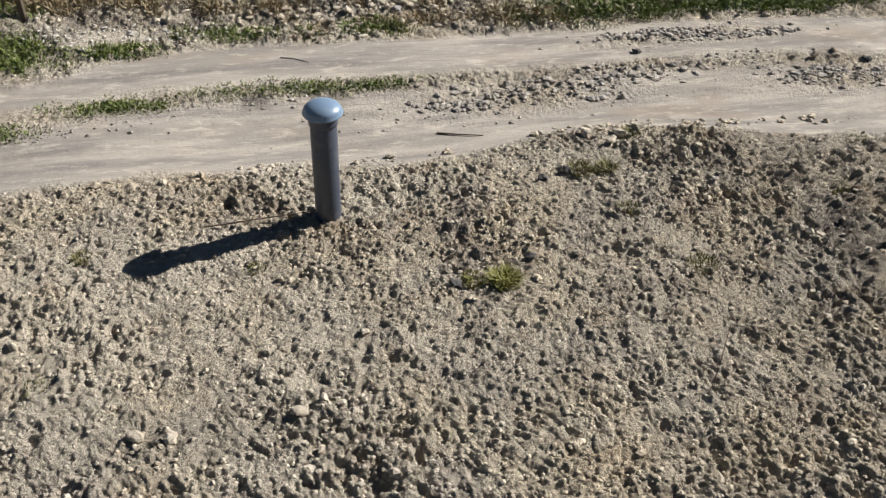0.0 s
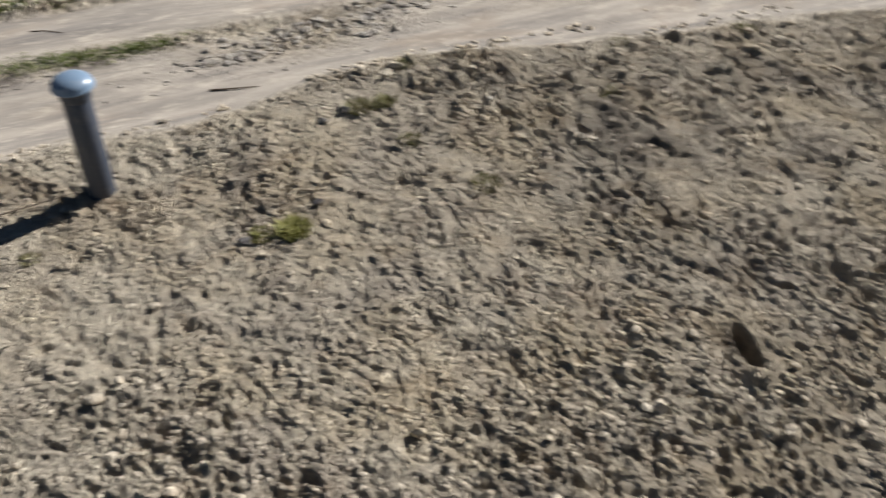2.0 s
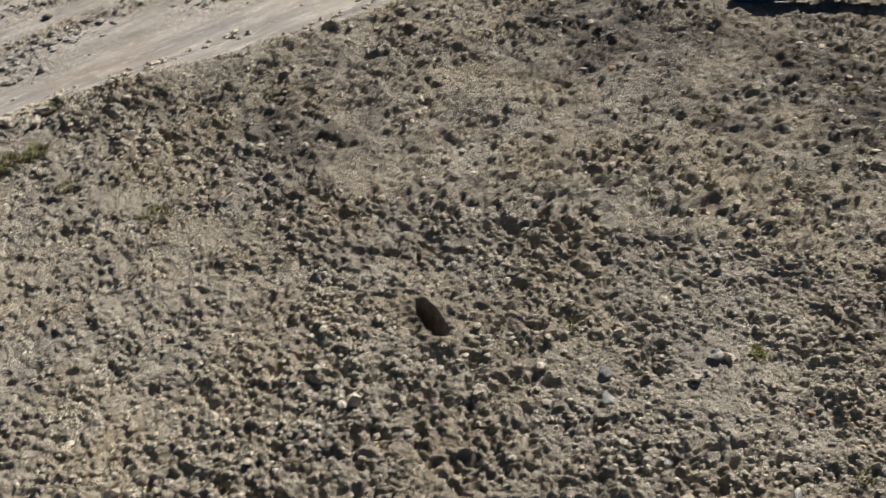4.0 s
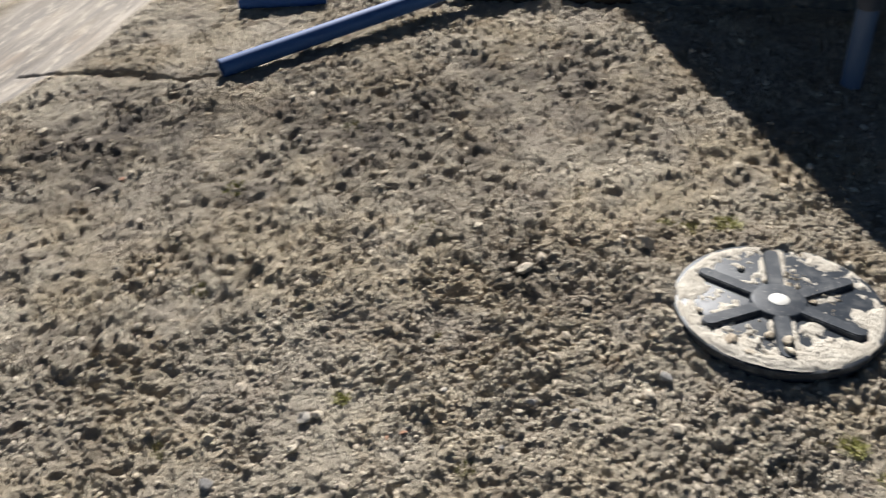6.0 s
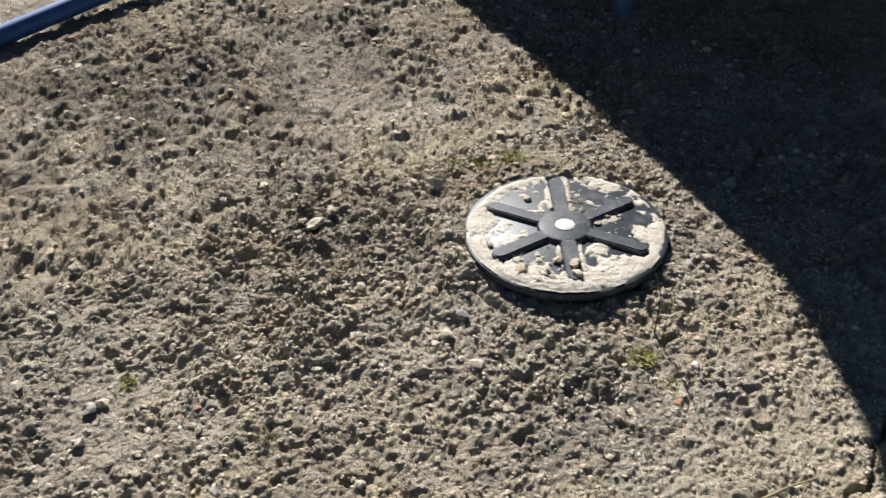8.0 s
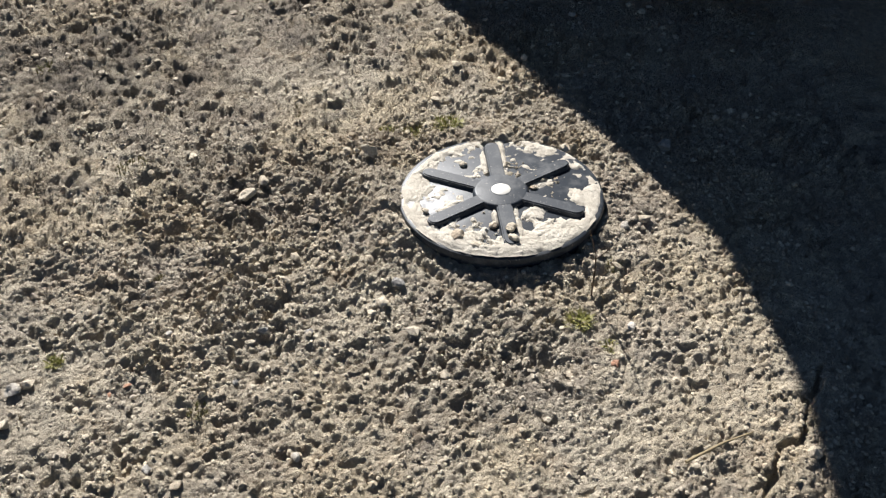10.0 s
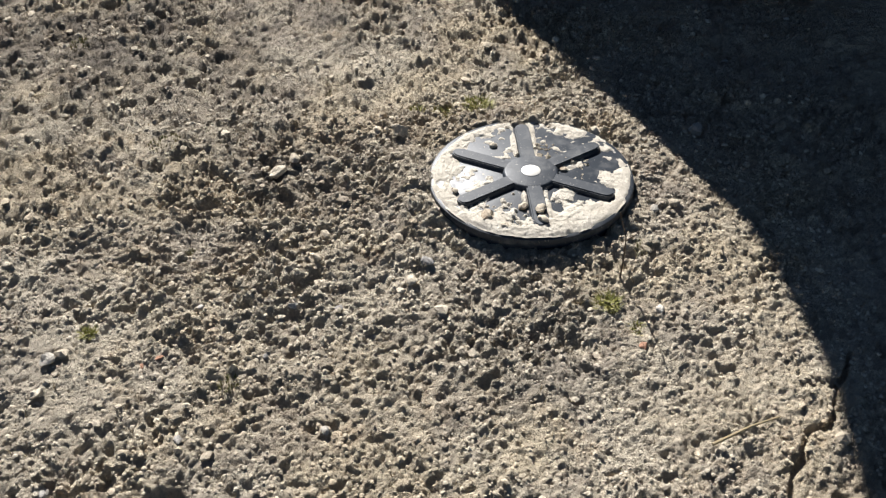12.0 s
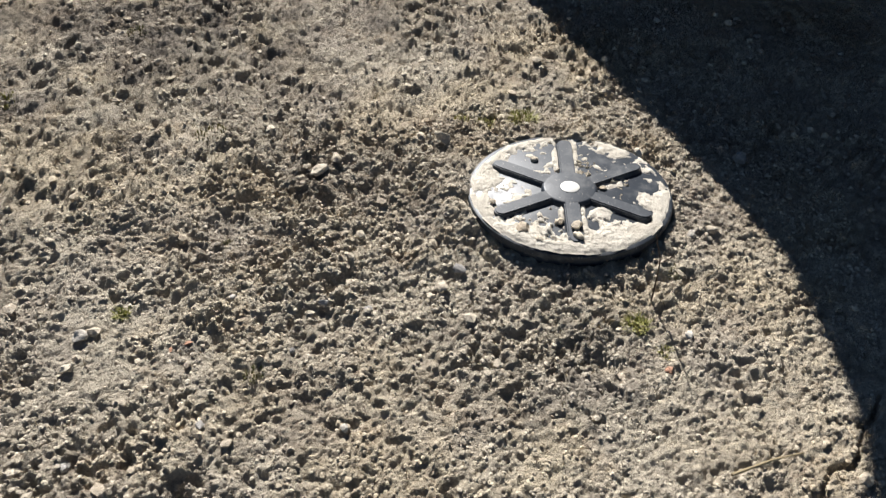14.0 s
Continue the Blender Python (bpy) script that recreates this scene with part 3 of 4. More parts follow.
def build_ground():
    gx = outward([-1.85, -1.4, 2.1, 6.35], [0.016, 0.0063, 0.016], 900)
    gy = outward([-5.75, -5.3, 0.6, 2.75], [0.013, 0.0063, 0.0125], 900)
    X, Y = np.meshgrid(gx, gy)
    # the rows slide along with the diagonal stretch of soil, so that its crumbs are fine enough
    X = X - 0.62 * np.clip(Y + 1.0, -4.75, 0.0) * np.exp(-np.maximum(np.abs(X) - 9, 0) / 20)
    x, y = X.ravel(), Y.ravel()
    z, dust, damp_and_shade, pale = height(x, y, True)
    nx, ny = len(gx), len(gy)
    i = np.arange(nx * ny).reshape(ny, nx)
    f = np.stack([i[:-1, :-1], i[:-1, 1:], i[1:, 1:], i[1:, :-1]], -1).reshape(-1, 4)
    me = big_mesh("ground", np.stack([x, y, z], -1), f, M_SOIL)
    for key, values in (("dust", dust), ("damp_and_shade", damp_and_shade), ("pale", pale)):
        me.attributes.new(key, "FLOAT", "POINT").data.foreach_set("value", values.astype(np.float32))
    return tagged(new("ground", me), "bare cloddy tan soil with a dusty wheel track", "ground", kind="structure")


build_ground()


# ---- house whose shade falls on the soil, unseen parts shaped to cast it ----
HX = 6.15


def house():
    h = empty("house", HX, -5.5, 0)

    def prism(outline, x0, x1):
        bm = bmesh.new()
        a = [bm.verts.new((x0, y + 5.5, z)) for y, z in outline]
        b = [bm.verts.new((x1, y + 5.5, z)) for y, z in outline]
        bm.faces.new(a)
        bm.faces.new(b[::-1])
        for n in range(len(a)):
            k = (n + 1) % len(a)
            bm.faces.new((a[n], b[n], b[k], a[k]))
        bmesh.ops.recalc_face_normals(bm, faces=bm.faces)
        return bm

    part("plinth", prism([(-3.28, -0.3), (-3.52, 0.3), (-12.0, 0.3), (-12.0, -0.3)], 0.03, 6.0), M_PLINTH, h, "dark grey plinth")
    # only the base shows; the leaning outline is fitted to the shade's edge
    part("wall", prism([(-3.51, 0.3), (-3.835, 1.06), (-4.035, 1.75), (-4.16, 2.17), (-4.11, 2.45), (-11.5, 2.45), (-11.8, 0.3)], 0.0, 6.0), M_WOOD, h, "dark timber wall with its outline fitted to the shade")
    # slab out of view, added to block sky light over the shaded soil
    part("shade_slab", block(2.05, 4.4, 0.12, pose(-1.03, -1.22, 1.72)), M_WOOD, h, "unseen dark slab added to deepen the shade")
    # unseen board, bent so that its shadow follows the shade's curved end
    part("shade_edge_board", prism([(-4.13, 2.40), (-4.07, 2.61), (-3.925, 2.89), (-3.83, 3.04), (-4.5, 3.30), (-5.0, 2.6)], -0.05, 0.03), M_WOOD, h, "unseen dark board shaping the edge of the shade")
    # unseen roof, added and kept inside the outline that casts the shade
    part("roof", prism([(-4.3, 2.46), (-4.45, 3.2), (-8.0, 5.2), (-12.3, 3.0), (-12.0, 2.46)], 0.04, 6.1), M_ROOF, h, "unseen dark metal roof added above the shading wall")
    return tagged(h, "dark timber house on a grey plinth in shade", "house")


house()


# ---- vent pipe with its mushroom cap ----
def vent_pipe():
    p = empty("vent_pipe", 0, 0, 0)
    R = 0.055
    part("tube", turned([(R, -0.12), (R, 0.46), (R - 0.004, 0.465), (R - 0.004, -0.12)], 48), M_PIPE, p, "dark grey plastic tube")
    part("socket", turned([(R + 0.0012, 0.448), (R + 0.005, 0.453), (R + 0.0055, 0.466), (R + 0.0035, 0.470), (R + 0.0035, 0.480), (R + 0.007, 0.484),
                           (R + 0.007, 0.494), (R + 0.003, 0.497), (R - 0.003, 0.497), (R - 0.003, 0.445)], 48), M_PIPE, p, "dark ribbed socket")
    prof = [(0.0, 0.551)] + [(0.079 * math.sin(a), 0.508 + 0.043 * math.cos(a)) for a in [0.12 + 0.18 * i for i in range(8)]]
    prof += [(0.080, 0.506), (0.0825, 0.502), (0.081, 0.498), (0.077, 0.499), (0.055, 0.518), (0.0, 0.533)]
    cap = part("cap", turned(prof, 56), M_CAP, p, "blue-grey glossy domed cap")
    for i in range(4):
        part("cap_rib", block(0.024, 0.004, 0.03, pose(0, 0, 0, 0, 0, 45 + 90 * i) @ pose(0.056, 0, 0.505)), M_PIPE, cap)
    p.matrix_basis = pose(0.004, 0.024, 0, 0.0, -1.0, 0)
    return tagged(p, "grey plastic vent pipe with blue-grey mushroom cap", "vent pipe")


vent_pipe()


# ---- tank lid ----
LX, LY, LZ, LR = 3.262, -4.272, 0.088, 0.392


def tank_lid():
    t = empty("tank_lid", LX, LY, LZ, 3)
    part("disc", turned([(0, 0), (LR - 0.012, 0.0), (LR - 0.003, -0.004), (LR, -0.012), (LR, -0.028), (LR - 0.012, -0.032), (LR - 0.012, -0.09), (0, -0.09)], 96), M_LID, t, "black plastic lid plate")
    for i in range(6):
        a = 60 * i
        bm = bmesh.new()
        w, l0, l1, hh = 0.034, 0.05, 0.335, 0.0175
        out = [(l0, -w), (l1 - w, -w)] + [(l1 - w + w * math.sin(q), -w * math.cos(q)) for q in [math.pi * k / 8 for k in range(1, 8)]] + [(l1 - w, w), (l0, w)]
        lo = [bm.verts.new((x, y, -0.004)) for x, y in out]
        hi = [bm.verts.new((x - 0.004 * (x > 0.2), y * 0.82, hh)) for x, y in out]
        bm.faces.new(hi)
        for n in range(len(lo)):
            k = (n + 1) % len(lo)
            bm.faces.new((lo[n], lo[k], hi[k], hi[n]))
        bmesh.ops.recalc_face_normals(bm, faces=bm.faces)
        bmesh.ops.transform(bm, matrix=pose(0, 0, 0, 0, 0, a), verts=bm.verts)
        part("rib", bm, M_LID, t, bevel=0.004)
    hub = part("hub", turned([(0, 0.0181), (0.094, 0.0181), (0.101, 0.0168), (0.106, 0.011), (0.109, -0.003)], 48), M_LID, t, "raised round hub")
    part("label_disc", turned([(0, 0.0212), (0.034, 0.0212), (0.037, 0.0195), (0.037, 0.016)], 32), M_LABEL, hub, "round whitish disc")
    # wind-blown sand lying on the plate
    nr, na = 110, 420
    rr = np.concatenate([[0.02], np.linspace(0.05, LR - 0.009, nr)])
    aa = np.linspace(0, 2 * np.pi, na, endpoint=False)
    R, A = np.meshgrid(rr, aa, indexing="ij")
    x, y = R * np.cos(A), R * np.sin(A)
    # bare radius by bearing, wider on the lee side
    turn = [0, 30, 60, 90, 120, 150, 180, 210, 240, 255, 270, 282, 296, 330, 360]
    bare = np.interp(np.degrees(A), turn, [0.30, 0.28, 0.31, 0.295, 0.30, 0.235, 0.25, 0.22, 0.29, 0.31, 0.33, 0.43, 0.35, 0.315, 0.30])
    m = 7 * (R - bare) + 0.9 * fbm(x + 3, y, 0.09, 5, 15, 0.65)
    for cx, cy, r in ((0.055, -0.145, 0.035), (-0.075, 0.20, 0.03), (-0.15, -0.10, 0.03), (0.17, 0.06, 0.03)):
        m = np.maximum(m, 0.55 * blob(x, y, cx, cy, r) + 0.7 * fbm(x, y, 0.04, 3, 27) - 0.18)
    for edge in (-0.040, 0.040):
        m = np.maximum(m, 0.30 - ((y - edge) / 0.012) ** 2 * 0.3 - 3 * np.maximum(0.14 - R, 0) + 0.5 * fbm(x, y, 0.05, 3, 29) - 0.1)
    deep = 0.55 + 0.75 * blob(x, y, -0.29, 0.05, 0.16, 0.22)
    z = np.clip(m, -0.3, 0.35) * 0.026 * deep + (m > 0) * deep * (0.004 * crumble(x, y, 0.035, 17) + 0.0035 * crumble(x, y, 0.018, 18)) + 0.004 * fbm(x, y, 0.05, 4, 19)
    z = np.where(m > 0, z, np.minimum(z, -0.0015))
    z = np.minimum(z, 0.0155) * (1 - 0.6 * ramp(R, LR - 0.05, LR)) - 0.0008 - 0.010 * ramp(R, LR - 0.028, LR - 0.009) * (0.4 + 1.2 * fbm(x, y, 0.08, 3, 23))
    n = len(rr)
    idx = np.arange(n * na).reshape(n, na)
    f = np.stack([idx[:-1], idx[1:], np.roll(idx[1:], -1, 1), np.roll(idx[:-1], -1, 1)], -1).reshape(-1, 4)
    ob = new("sand", big_mesh("sand", np.stack([x.ravel(), y.ravel(), z.ravel()], -1), f, M_SAND))
    ob.parent = t
    tagged(ob, "pale dry sand blown over the lid")
    # earth clumps dropped on the sand and on one rib
    rng = np.random.default_rng(44)
    for cx, cy, r, h in ((-0.245, -0.004, 0.022, 0.026), (-0.298, -0.008, 0.018, 0.022), (-0.25, 0.19, 0.027, 0.010), (-0.20, 0.052, 0.018, 0.006), (0.20, 0.125, 0.014, 0.006), (-0.09, 0.295, 0.013, 0.009), (-0.31, 0.13, 0.017, 0.009), (0.02, -0.13, 0.014, 0.003)):
        bm = bmesh.new()
        bmesh.ops.create_icosphere(bm, subdivisions=2, radius=1)
        for v in bm.verts:
            v.co *= 1 + rng.uniform(-0.22, 0.22)
        bmesh.ops.transform(bm, matrix=pose(cx, cy, h, 0, 0, rng.uniform(0, 180)) @ Matrix.Diagonal((r * 1.2, r * 0.9, r * 0.6, 1)), verts=bm.verts)
        part("earth_clump", bm, M_CLOD, t, "greyish clump of dry earth")
    t.matrix_basis = pose(LX, LY, LZ - 0.015, 0, 2.6, 0) @ pose(0, 0, 0, 0, 0, 3)
    return tagged(t, "black six-ribbed plastic tank lid strewn with pale sand", "tank lid")


tank_lid()


# ---- pipes on the ground ----
def lying_pipe(a, b, material, label, socket=True, R=0.055):
    a, b = Vector(a), Vector(b)
    d = b - a
    L = d.length
    t = new("drain_pipe")
    t.matrix_basis = Matrix.Translation(a) @ d.to_track_quat("Z", "Y").to_matrix().to_4x4()
    part("tube", turned([(R, 0.0), (R, L), (R - 0.004, L), (R - 0.004, 0.0), (R, 0.0)], 40), material, t)
    if socket:
        part("socket", turned([(R + 0.001, L - 0.09), (R + 0.008, L - 0.082), (R + 0.009, L - 0.03), (R + 0.012, L - 0.026), (R + 0.012, L - 0.008), (R + 0.006, L + 0.002), (R, L + 0.002)], 40), material, t)
    return tagged(t, label, "pipe", "plastic drain pipes")


near, far = Vector((4.87, -1.235, 0.05)), Vector((5.86, -2.245, 0.12))
lying_pipe(near, near + (far - near) * 1.5, M_BLUE, "blue-grey plastic drain pipe propped on a timber beam")
lying_pipe((5.80, -0.95, 0.06), (5.95, -1.52, 0.05), M_BLUE, "short blue-grey drain pipe lying beside the track", False)


def standing_pipe():
    p = empty("riser_pipe", 5.24, -4.73, 0)
    part("tube", turned([(0.055, -0.1), (0.055, 0.95), (0.051, 0.95), (0.051, -0.1)], 40), M_RISER, p)
    part("socket", turned([(0.056, 0.43), (0.064, 0.435), (0.065, 0.495), (0.068, 0.50), (0.068, 0.525), (0.056, 0.53)], 40), M_PIPE, p)
    return tagged(p, "blue-grey plastic riser pipe standing in shade", "pipe")


standing_pipe()


def timber():
    # beam added to cover the dark strip where the sunlit soil ends
    bm = block(0.16, 1.75, 0.16, pose(0, 0, 0.005))
    bmesh.ops.bevel(bm, geom=bm.edges[:], offset=0.008, segments=2, affect="EDGES")
    me = bpy.data.meshes.new("timber_beam")
    bm.to_mesh(me)
    bm.free()
    me.materials.append(M_WOOD)
    ob = new("timber_beam", me)
    ob.matrix_basis = pose(6.19, -2.62, 0.0, 0, 0, 3)
    return tagged(ob, "dark brown timber beam added over the dark strip before the house", "beam")


timber()


# ---- loose clods, crumbs and stones ----
LID_CLEAR = 0.40


def scatter(n, seed, x0, x1, y0, y1, keep):
    """Random places, thinned by keep(x, y) from 0 to 1."""
    rng = np.random.default_rng(seed)
    x, y = rng.uniform(x0, x1, n), rng.uniform(y0, y1, n)
    ok = rng.uniform(0, 1, n) < keep(x, y)
    return x[ok], y[ok], rng


def off_things(x, y):
    return (np.hypot(x - LX, y - LY) > LID_CLEAR) & (np.hypot(x, y) > 0.07) & (np.hypot((x - 1.86), (y + 1.8)) > 0.12)


def seen_ground(x, y):
    """The part of the soil that the walk looks at."""
    return off_things(x, y) & (x > 0.75 * (-0.6 - y) - 1.9) & (y > -5.75 + 0.0 * x) & (x + 0.55 * y > -2.4)


def soil_share(x, y):
    dust, cloddy, damp_and_shade, pale = zones(x, y)
    return np.where(seen_ground(x, y), (0.08 + 0.92 * cloddy) * (1 - 0.96 * dust) * (0.25 + 0.75 * ramp(fbm(x, y, 0.14, 3, 77), -0.3, 0.25)), 0)


x, y, rng = scatter(14000, 11, -1.75, 6.2, -5.7, 2.7, lambda x, y: np.where(seen_ground(x, y), zones(x, y)[1] ** 2, 0))
tagged(lump_cloud("soil_clods", x[:2200], y[:2200], 0.009 + 0.017 * rng.uniform(0, 1, len(x[:2200])) ** 3, M_CLOD, 12, sink=0.34, flat=0.7, jag=0.3),
       "grey-brown dry soil clods strewn over the ground", "clods", kind="stuff")


def crumbs(n, seed, area, lo, hi, share):
    """Fine crumbs over one stretch of the soil."""
    x, y, rng = scatter(n * 3, seed, *area, share)
    x, y = x[:n], y[:n]
    size = lo + (hi - lo) * rng.uniform(0, 1, len(x)) ** 2.6
    return tagged(crumb_cloud("soil_crumbs", x, y, size, M_CLOD, seed + 1), "fine dry crumbs of soil on the ground", "crumbs", kind="stuff")


def even_share(x, y):
    dust, cloddy, damp_and_shade, pale = zones(x, y)
    return np.where(seen_ground(x, y), (1 - 0.96 * dust) * (1 - 0.55 * pale) * np.clip(0.25 + 1.6 * cloddy, 0, 1) * (0.35 + 0.65 * ramp(fbm(x, y, 0.13, 3, 77), -0.3, 0.2)), 0)


crumbs(14000, 13, (1.75, 3.9, -5.35, -2.35), 0.0030, 0.0095, even_share)
crumbs(8000, 15, (-1.5, 1.75, -2.0, 0.45), 0.0035, 0.0120, even_share)
crumbs(7000, 17, (-1.75, 6.2, -5.7, 2.7), 0.0040, 0.0145, soil_share)


def heap(name, label, spots, n, seed, lo, hi, material, category="rubble"):
    """A thin spread of broken stone; spots are (x, y, rx, ry)."""
    rng = np.random.default_rng(seed)
    xs, ys = [], []
    for cx, cy, rx, ry in spots:
        m = int(n / len(spots))
        xs.append(cx + rx * rng.normal(0, 0.5, m))
        ys.append(cy + ry * rng.normal(0, 0.5, m))
    x, y = np.concatenate(xs), np.concatenate(ys)
    size = lo + (hi - lo) * rng.uniform(0, 1, len(x)) ** 2
    return tagged(lump_cloud(name, x, y, size, material, seed + 1, sink=0.36, flat=0.6, jag=0.35), label, category, kind="stuff")


heap("rubble", "broken grey stone pressed into the dirt track", [(0.85, 0.95, 0.30, 0.09), (1.2, 1.03, 0.35, 0.12), (1.62, 1.02, 0.22, 0.16), (1.9, 1.15, 0.5, 0.10)], 420, 21, 0.007, 0.028, M_RUBBLE)
heap("rubble", "crushed grey stone along the far wheel rut", [(2.25, 1.62, 0.4, 0.06), (2.75, 1.53, 0.45, 0.06)], 380, 23, 0.008, 0.024, M_RUBBLE)
heap("rubble", "crushed grey stone patch on the dirt track", [(2.95, 0.98, 0.3, 0.10), (3.3, 0.9, 0.4, 0.15)], 420, 25, 0.007, 0.022, M_RUBBLE)
heap("pebbles", "whitish pebbles and sand beyond the track", [(-1.25, 1.97, 0.5, 0.16), (-0.75, 2.02, 0.6, 0.16)], 300, 27, 0.005, 0.020, M_WHITE, "pebbles")
heap("pebbles", "loose brown stones on the verge", [(-0.1, 2.15, 0.7, 0.3), (0.8, 2.1, 0.9, 0.25), (1.6, 2.15, 0.8, 0.2)], 420, 29, 0.010, 0.034, M_CLOD, "pebbles")
heap("pebbles", "few loose stones along the track crown", [(-0.3, 1.15, 0.8, 0.12), (-1.2, 0.95, 0.5, 0.1), (2.4, 1.15, 0.9, 0.2), (0.5, 0.8, 0.9, 0.2)], 260, 31, 0.004, 0.016, M_RUBBLE, "pebbles")
heap("pebbles", "dark crumbs on the wheel rut edge", [(1.5, 0.55, 0.5, 0.06), (2.3, 0.5, 0.8, 0.06), (0.2, 0.45, 0.8, 0.05), (-0.8, 0.38, 0.6, 0.05), (3.3, 0.25, 0.8, 0.08)], 260, 33, 0.006, 0.026, M_CLOD, "clods")

# single stones that stand out: x, y, size, material, label
STONES = [
    (2.64, -3.42, 0.026, M_STONE, "pale grey stone lying on the soil"), (2.62, -3.58, 0.020, M_STONE, "small bluish grey stone on the soil"),
    (2.83, -3.88, 0.034, M_STONE, "grey rounded stone before the lid"), (2.74, -3.83, 0.040, M_CLOD, "brown earth clod before the lid"),
    (2.70, -3.79, 0.026, M_CLOD, "brown earth clod before the lid"), (3.36, -3.28, 0.050, M_CLOD, "large dark earth clod on the soil"),
    (3.44, -3.34, 0.036, M_CLOD, "dark earth clod on the soil"), (3.57, -3.76, 0.050, M_CLOD, "large brown clod behind the lid"),
    (3.62, -3.66, 0.034, M_CLOD, "brown clod behind the lid"), (3.61, -4.975, 0.056, M_STONE, "grey stone lying in the shade"),
    (4.17, -5.23, 0.020, M_STONE, "small grey stone in the shade"), (4.48, -4.60, 0.020, M_STONE, "small grey stone in the shade"),
    (4.50, -5.59, 0.022, M_STONE, "small grey stone in the shade"), (4.40, -5.75, 0.018, M_WHITE, "small whitish stone in the shade"),
    (2.01, -2.49, 0.045, M_STONE, "grey stone half sunk in the soil"), (2.09, -2.42, 0.042, M_STONE, "grey stone half sunk in the soil"),
    (1.72, -2.17, 0.040, M_CLOD, "brown clod beside the burrow"), (2.42, -2.65, 0.042, M_WHITE, "flat whitish stone on the soil"),
    (1.31, 0.09, 0.020, M_WHITE, "small bright white stone on the soil"), (1.79, -0.05, 0.020, M_WHITE, "small whitish stone on the soil"),
    (0.71, 2.14, 0.060, M_STONE, "grey stone on the verge of the track"), (3.38, 1.10, 0.042, M_DARK, "dark stone on the dirt track"),
    (2.03, 1.40, 0.035, M_DARK, "dark stone on the dirt track"), (1.83, 1.18, 0.030, M_DARK, "dark clod on the dirt track"),
    (1.52, 0.45, 0.050, M_CLOD, "brown clod on the rut's edge"), (1.44, 0.36, 0.045, M_CLOD, "brown clod on the rut's edge"), (1.35, 0.48, 0.05, M_CLOD, "brown clod on the rut's edge"),
    (1.0, 0.10, 0.045, M_DARK, "dark clod among the weeds"), (1.13, 0.14, 0.05, M_DARK, "dark clod among the weeds"),
    (0.43, -0.55, 0.035, M_DARK, "dark clod beside the green tuft"), (0.76, -0.47, 0.035, M_DARK, "dark clod beside the green tuft"),
    (2.42, -4.03, 0.030, M_CLOD, "reddish brown clod on the soil"), (3.09, -4.72, 0.028, M_WHITE, "pale stone beside the lid"),
    (3.14, -4.80, 0.036, M_CLOD, "brown clod beside the lid"), (2.60, -4.66, 0.022, M_WHITE, "small pale stone on the soil"),
    (2.13, -3.58, 0.024, M_WHITE, "small pale stone on the soil"), (2.11, -3.14, 0.024, M_STONE, "small grey stone on the soil"),
    (2.42, -3.36, 0.016, M_STONE, "small grey stone on the soil"), 
    (1.93, -2.78, 0.030, M_STONE, "grey stone on the soil"), (2.64, -3.10, 0.024, M_STONE, "grey stone on the soil"),
    (2.28, -2.66, 0.04, M_CLOD, "grey clod on the soil"), (0.03, -0.74, 0.032, M_CLOD, "brown clod on the soil"), (-0.78, -1.10, 0.045, M_CLOD, "grey clod on the soil"),
    (-0.66, -1.14, 0.04, M_CLOD, "grey clod on the soil"), (-0.25, -1.10, 0.038, M_CLOD, "grey clod on the soil"), (-0.16, -1.05, 0.034, M_CLOD, "grey clod on the soil"),
]
for n, (x, y, size, material, label) in enumerate(STONES):
    stone("clod" if "clod" in label else "stone", x, y, size * 0.7, material, label, "clod" if "clod" in label else "stone", seed=100 + n)
for n, (x, y, size) in enumerate([(2.45, -4.585, 0.015), (2.43, -3.01, 0.012), (2.40, -2.96, 0.010), (3.75, -1.2, 0.014)]):
    stone("brick_bit", x, y, size, M_BRICK, "orange-red chip of broken brick", "brick", seed=300 + n, flat=0.5, jag=0.5)


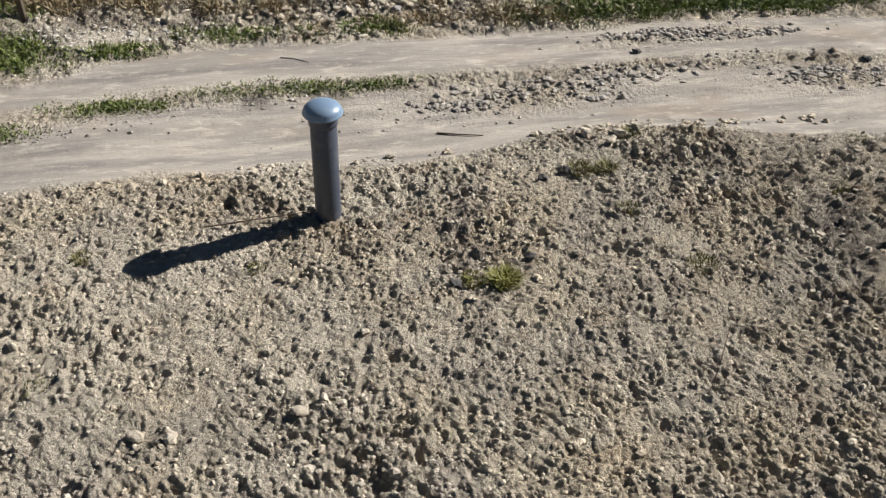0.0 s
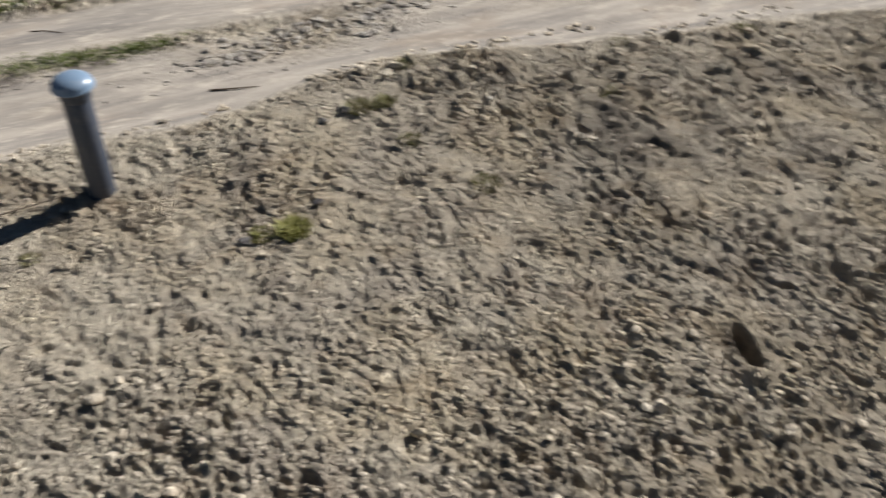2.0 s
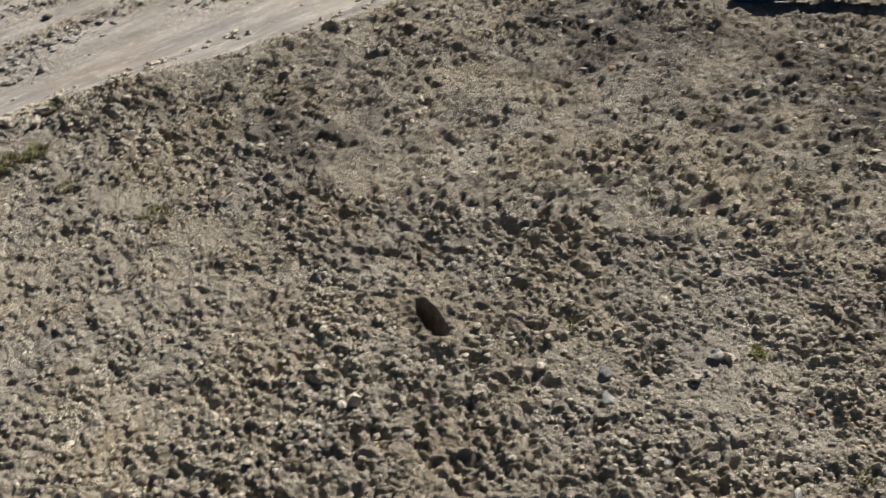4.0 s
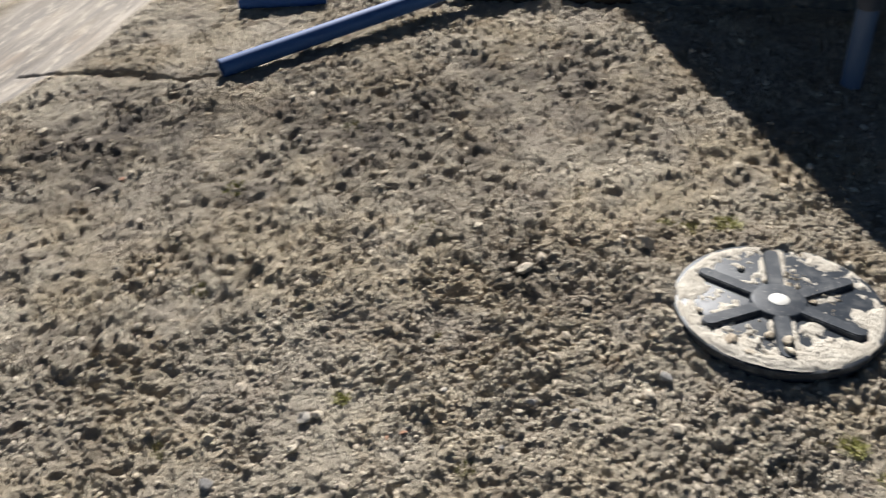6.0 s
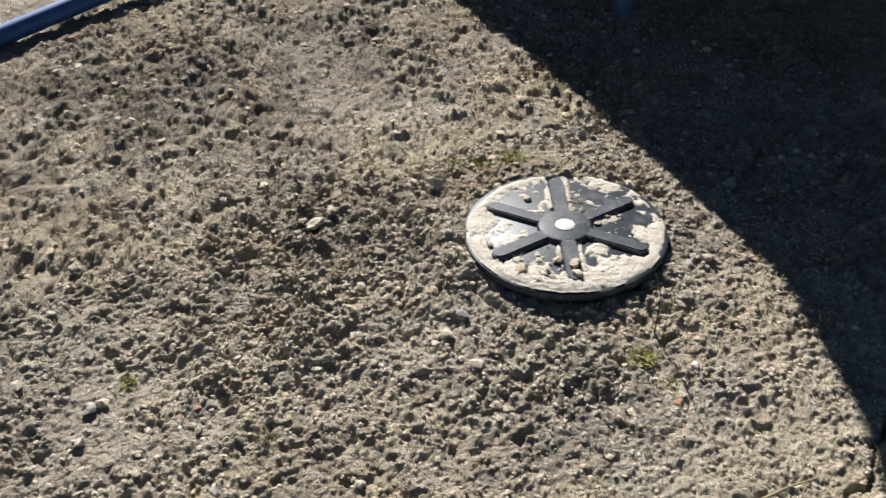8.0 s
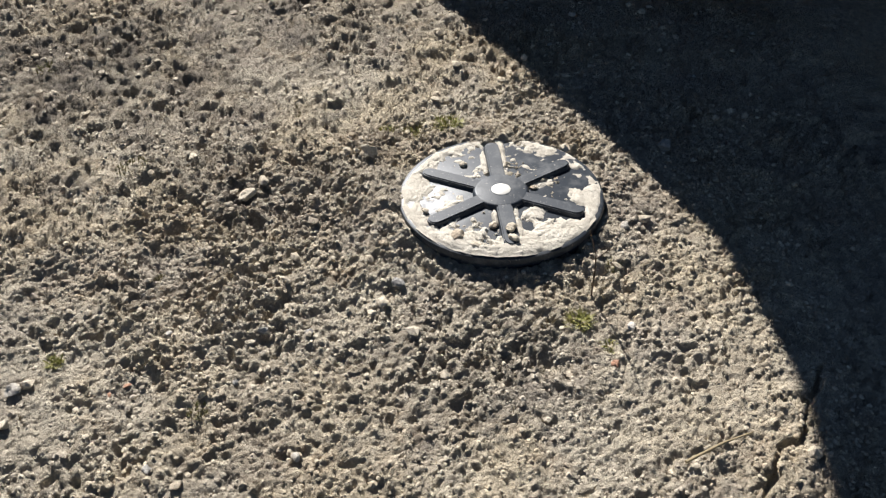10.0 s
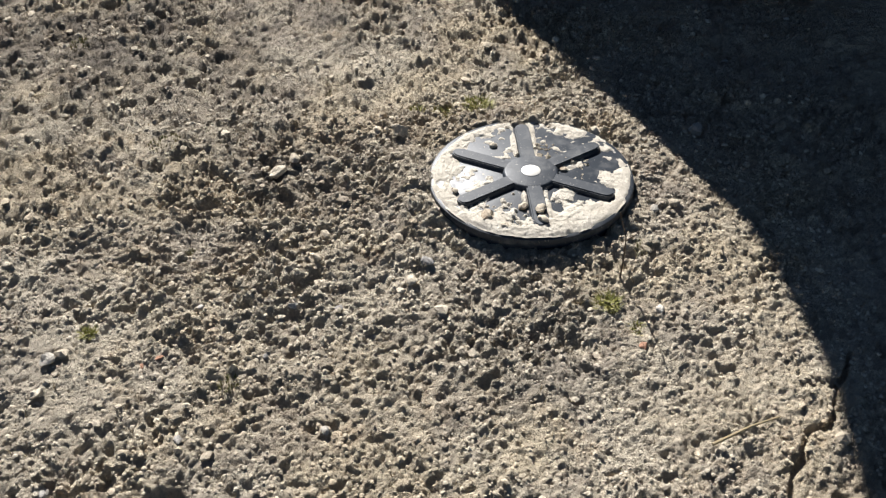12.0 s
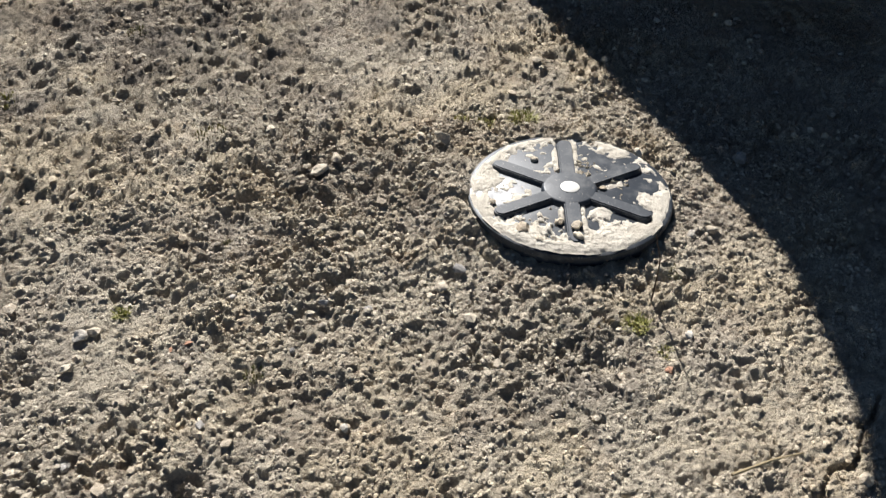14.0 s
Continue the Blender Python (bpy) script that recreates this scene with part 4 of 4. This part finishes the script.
# ---- weeds and grass ----
GREEN, DULL = "small fresh green grass tuft on bare soil", "low olive weed on bare soil"
for n, (x, y, r, tall, m, mat, label) in enumerate([
        (0.62, -0.565, 0.055, 0.080, 420, M_LIME, "bright yellow-green grass tuft on bare soil"), (0.50, -0.54, 0.045, 0.03, 90, M_LIME, DULL),
        (1.33, 0.14, 0.05, 0.05, 150, M_OLIVE, DULL), (1.20, 0.14, 0.06, 0.05, 140, M_OLIVE, DULL), (1.58, 0.43, 0.05, 0.04, 90, M_OLIVE, DULL), (1.30, -0.20, 0.05, 0.03, 90, M_OLIVE, DULL),
        (1.46, -0.61, 0.06, 0.035, 120, M_OLIVE, DULL), (1.07, -0.88, 0.03, 0.025, 40, M_OLIVE, DULL), (-1.08, -0.82, 0.06, 0.025, 70, M_OLIVE, DULL),
        (-1.0, -0.11, 0.04, 0.03, 60, M_OLIVE, DULL), (2.40, -0.21, 0.06, 0.04, 90, M_OLIVE, DULL), (2.71, 0.17, 0.08, 0.05, 150, M_OLIVE, DULL),
        (-0.33, -0.28, 0.035, 0.03, 60, M_OLIVE, DULL), (3.73, -1.82, 0.06, 0.03, 110, M_LIME, DULL), (3.44, 0.06, 0.06, 0.045, 90, M_OLIVE, DULL), (2.53, -2.755, 0.022, 0.04, 60, M_LIME, GREEN),
        (3.77, -3.95, 0.075, 0.045, 210, M_LIME, GREEN), (3.79, -4.085, 0.055, 0.06, 150, M_LIME, GREEN), (3.77, -3.83, 0.035, 0.035, 70, M_LIME, DULL), (2.63, -4.49, 0.036, 0.05, 170, M_LIME, GREEN),
        (2.53, -4.57, 0.03, 0.025, 60, M_LIME, DULL), (2.90, -4.64, 0.035, 0.02, 60, M_OLIVE, DULL), (3.99, -3.42, 0.05, 0.025, 60, M_OLIVE, DULL), (3.54, -2.80, 0.06, 0.02, 60, M_OLIVE, DULL),
        (2.31, -3.26, 0.03, 0.02, 35, M_OLIVE, DULL), (2.92, -3.0, 0.035, 0.02, 40, M_OLIVE, DULL), (3.0, -2.0, 0.05, 0.02, 60, M_OLIVE, DULL), (2.2, -2.2, 0.04, 0.02, 50, M_OLIVE, DULL), (4.4, -2.2, 0.05, 0.025, 60, M_OLIVE, DULL)]):
    tuft(x, y, r, tall, m, mat, label, 400 + n)


def spread(n, seed, boxes):
    rng = np.random.default_rng(seed)
    out = []
    for cx, cy, rx, ry, share in boxes:
        for _ in range(int(n * share)):
            out.append((cx + rx * rng.normal(0, 0.5), cy + ry * rng.normal(0, 0.5)))
    return out


grass_strip("grass_strip", spread(250, 51, [(-1.45, 0.98, 0.2, 0.06, 0.16), (-0.93, 1.18, 0.28, 0.06, 0.34), (-0.3, 1.27, 0.35, 0.06, 0.16), (0.12, 1.24, 0.25, 0.05, 0.18), (0.42, 1.22, 0.2, 0.05, 0.16)]),
            M_GRASS, "low green grass on the crown of the track", 51, 0.02, 30, 0.07)
grass_strip("grass_verge", spread(380, 52, [(-1.6, 1.72, 0.3, 0.1, 0.10), (-1.45, 1.88, 0.2, 0.1, 0.09), (-0.95, 1.80, 0.25, 0.05, 0.06), (-0.3, 1.92, 0.3, 0.1, 0.06), (0.5, 1.95, 0.35, 0.08, 0.05), (2.3, 2.02, 0.9, 0.14, 0.55),
                                          (3.3, 1.93, 0.7, 0.12, 0.25), (-1.7, 2.3, 0.4, 0.3, 0.10)]), M_GRASS, "green grass verge beyond the track", 52, 0.038, 48, 0.09)
grass_strip("dry_grass", spread(200, 53, [(-1.2, 2.45, 0.8, 0.2, 0.5), (0.3, 2.3, 1.2, 0.3, 0.3), (1.4, 2.0, 0.8, 0.15, 0.2)]), M_STRAW, "dry brown grass and litter on the verge", 53, 0.06, 50, 0.08)
grass_strip("straw_bits", spread(260, 54, [(1.4, -0.4, 2.2, 1.0, 0.4), (3.2, -2.4, 1.6, 1.6, 0.4), (2.4, -4.4, 0.9, 0.6, 0.2)]), M_STRAW, "sparse dry straw stubs in the soil", 54, 0.03, 5, 0.05, 0.0014)


# ---- twigs and stake ----
def on(x, y, up=0.0):
    return (x, y, level(x, y) + up)


stalk = stick("dry_stalk", [on(2.74, -4.546, -0.01), (2.755, -4.552, 0.13), (2.748, -4.548, 0.21), (2.76, -4.52, 0.31)], 0.0034, M_STICK, "thin dry stalk standing beside the lid", "stalk")
shoot = stick("side_shoot", [(2.75, -4.55, 0.19), (2.74, -4.58, 0.23), (2.76, -4.60, 0.26)], 0.0018, M_STICK, "", "")
shoot.parent = stalk
stick("twig", [on(0.64, 0.68, 0.003), on(0.75, 0.64, 0.006), on(0.86, 0.61, 0.003)], 0.005, M_STICK, "dead twig lying on the track")
stick("twig", [on(-0.05, 1.60, 0.003), on(0.02, 1.57, 0.005), on(0.10, 1.52, 0.003)], 0.0035, M_STICK, "dead twig lying on the track")
stick("twig", [on(1.22, -1.21, 0.0), (1.26, -1.16, 0.05), (1.34, -1.05, 0.10)], 0.003, M_STICK, "thin dry stem rising from the soil")
stick("twig", [on(-0.52, 0.02, 0.012), on(-0.3, 0.03, 0.02), on(-0.1, 0.05, 0.015)], 0.004, M_STICK, "thin dry stem lying by the pipe")
stick("twig", [on(2.05, -4.72, 0.01), on(2.12, -4.85, 0.014), on(2.16, -4.95, 0.008)], 0.005, M_STRAW, "pale straw stem on the soil")
stick("stake", [on(-1.45, 2.21, -0.1), (-1.46, 2.22, 0.25), (-1.49, 2.23, 0.6)], 0.024, M_STICK, "dark wooden stake in the verge", "stake")
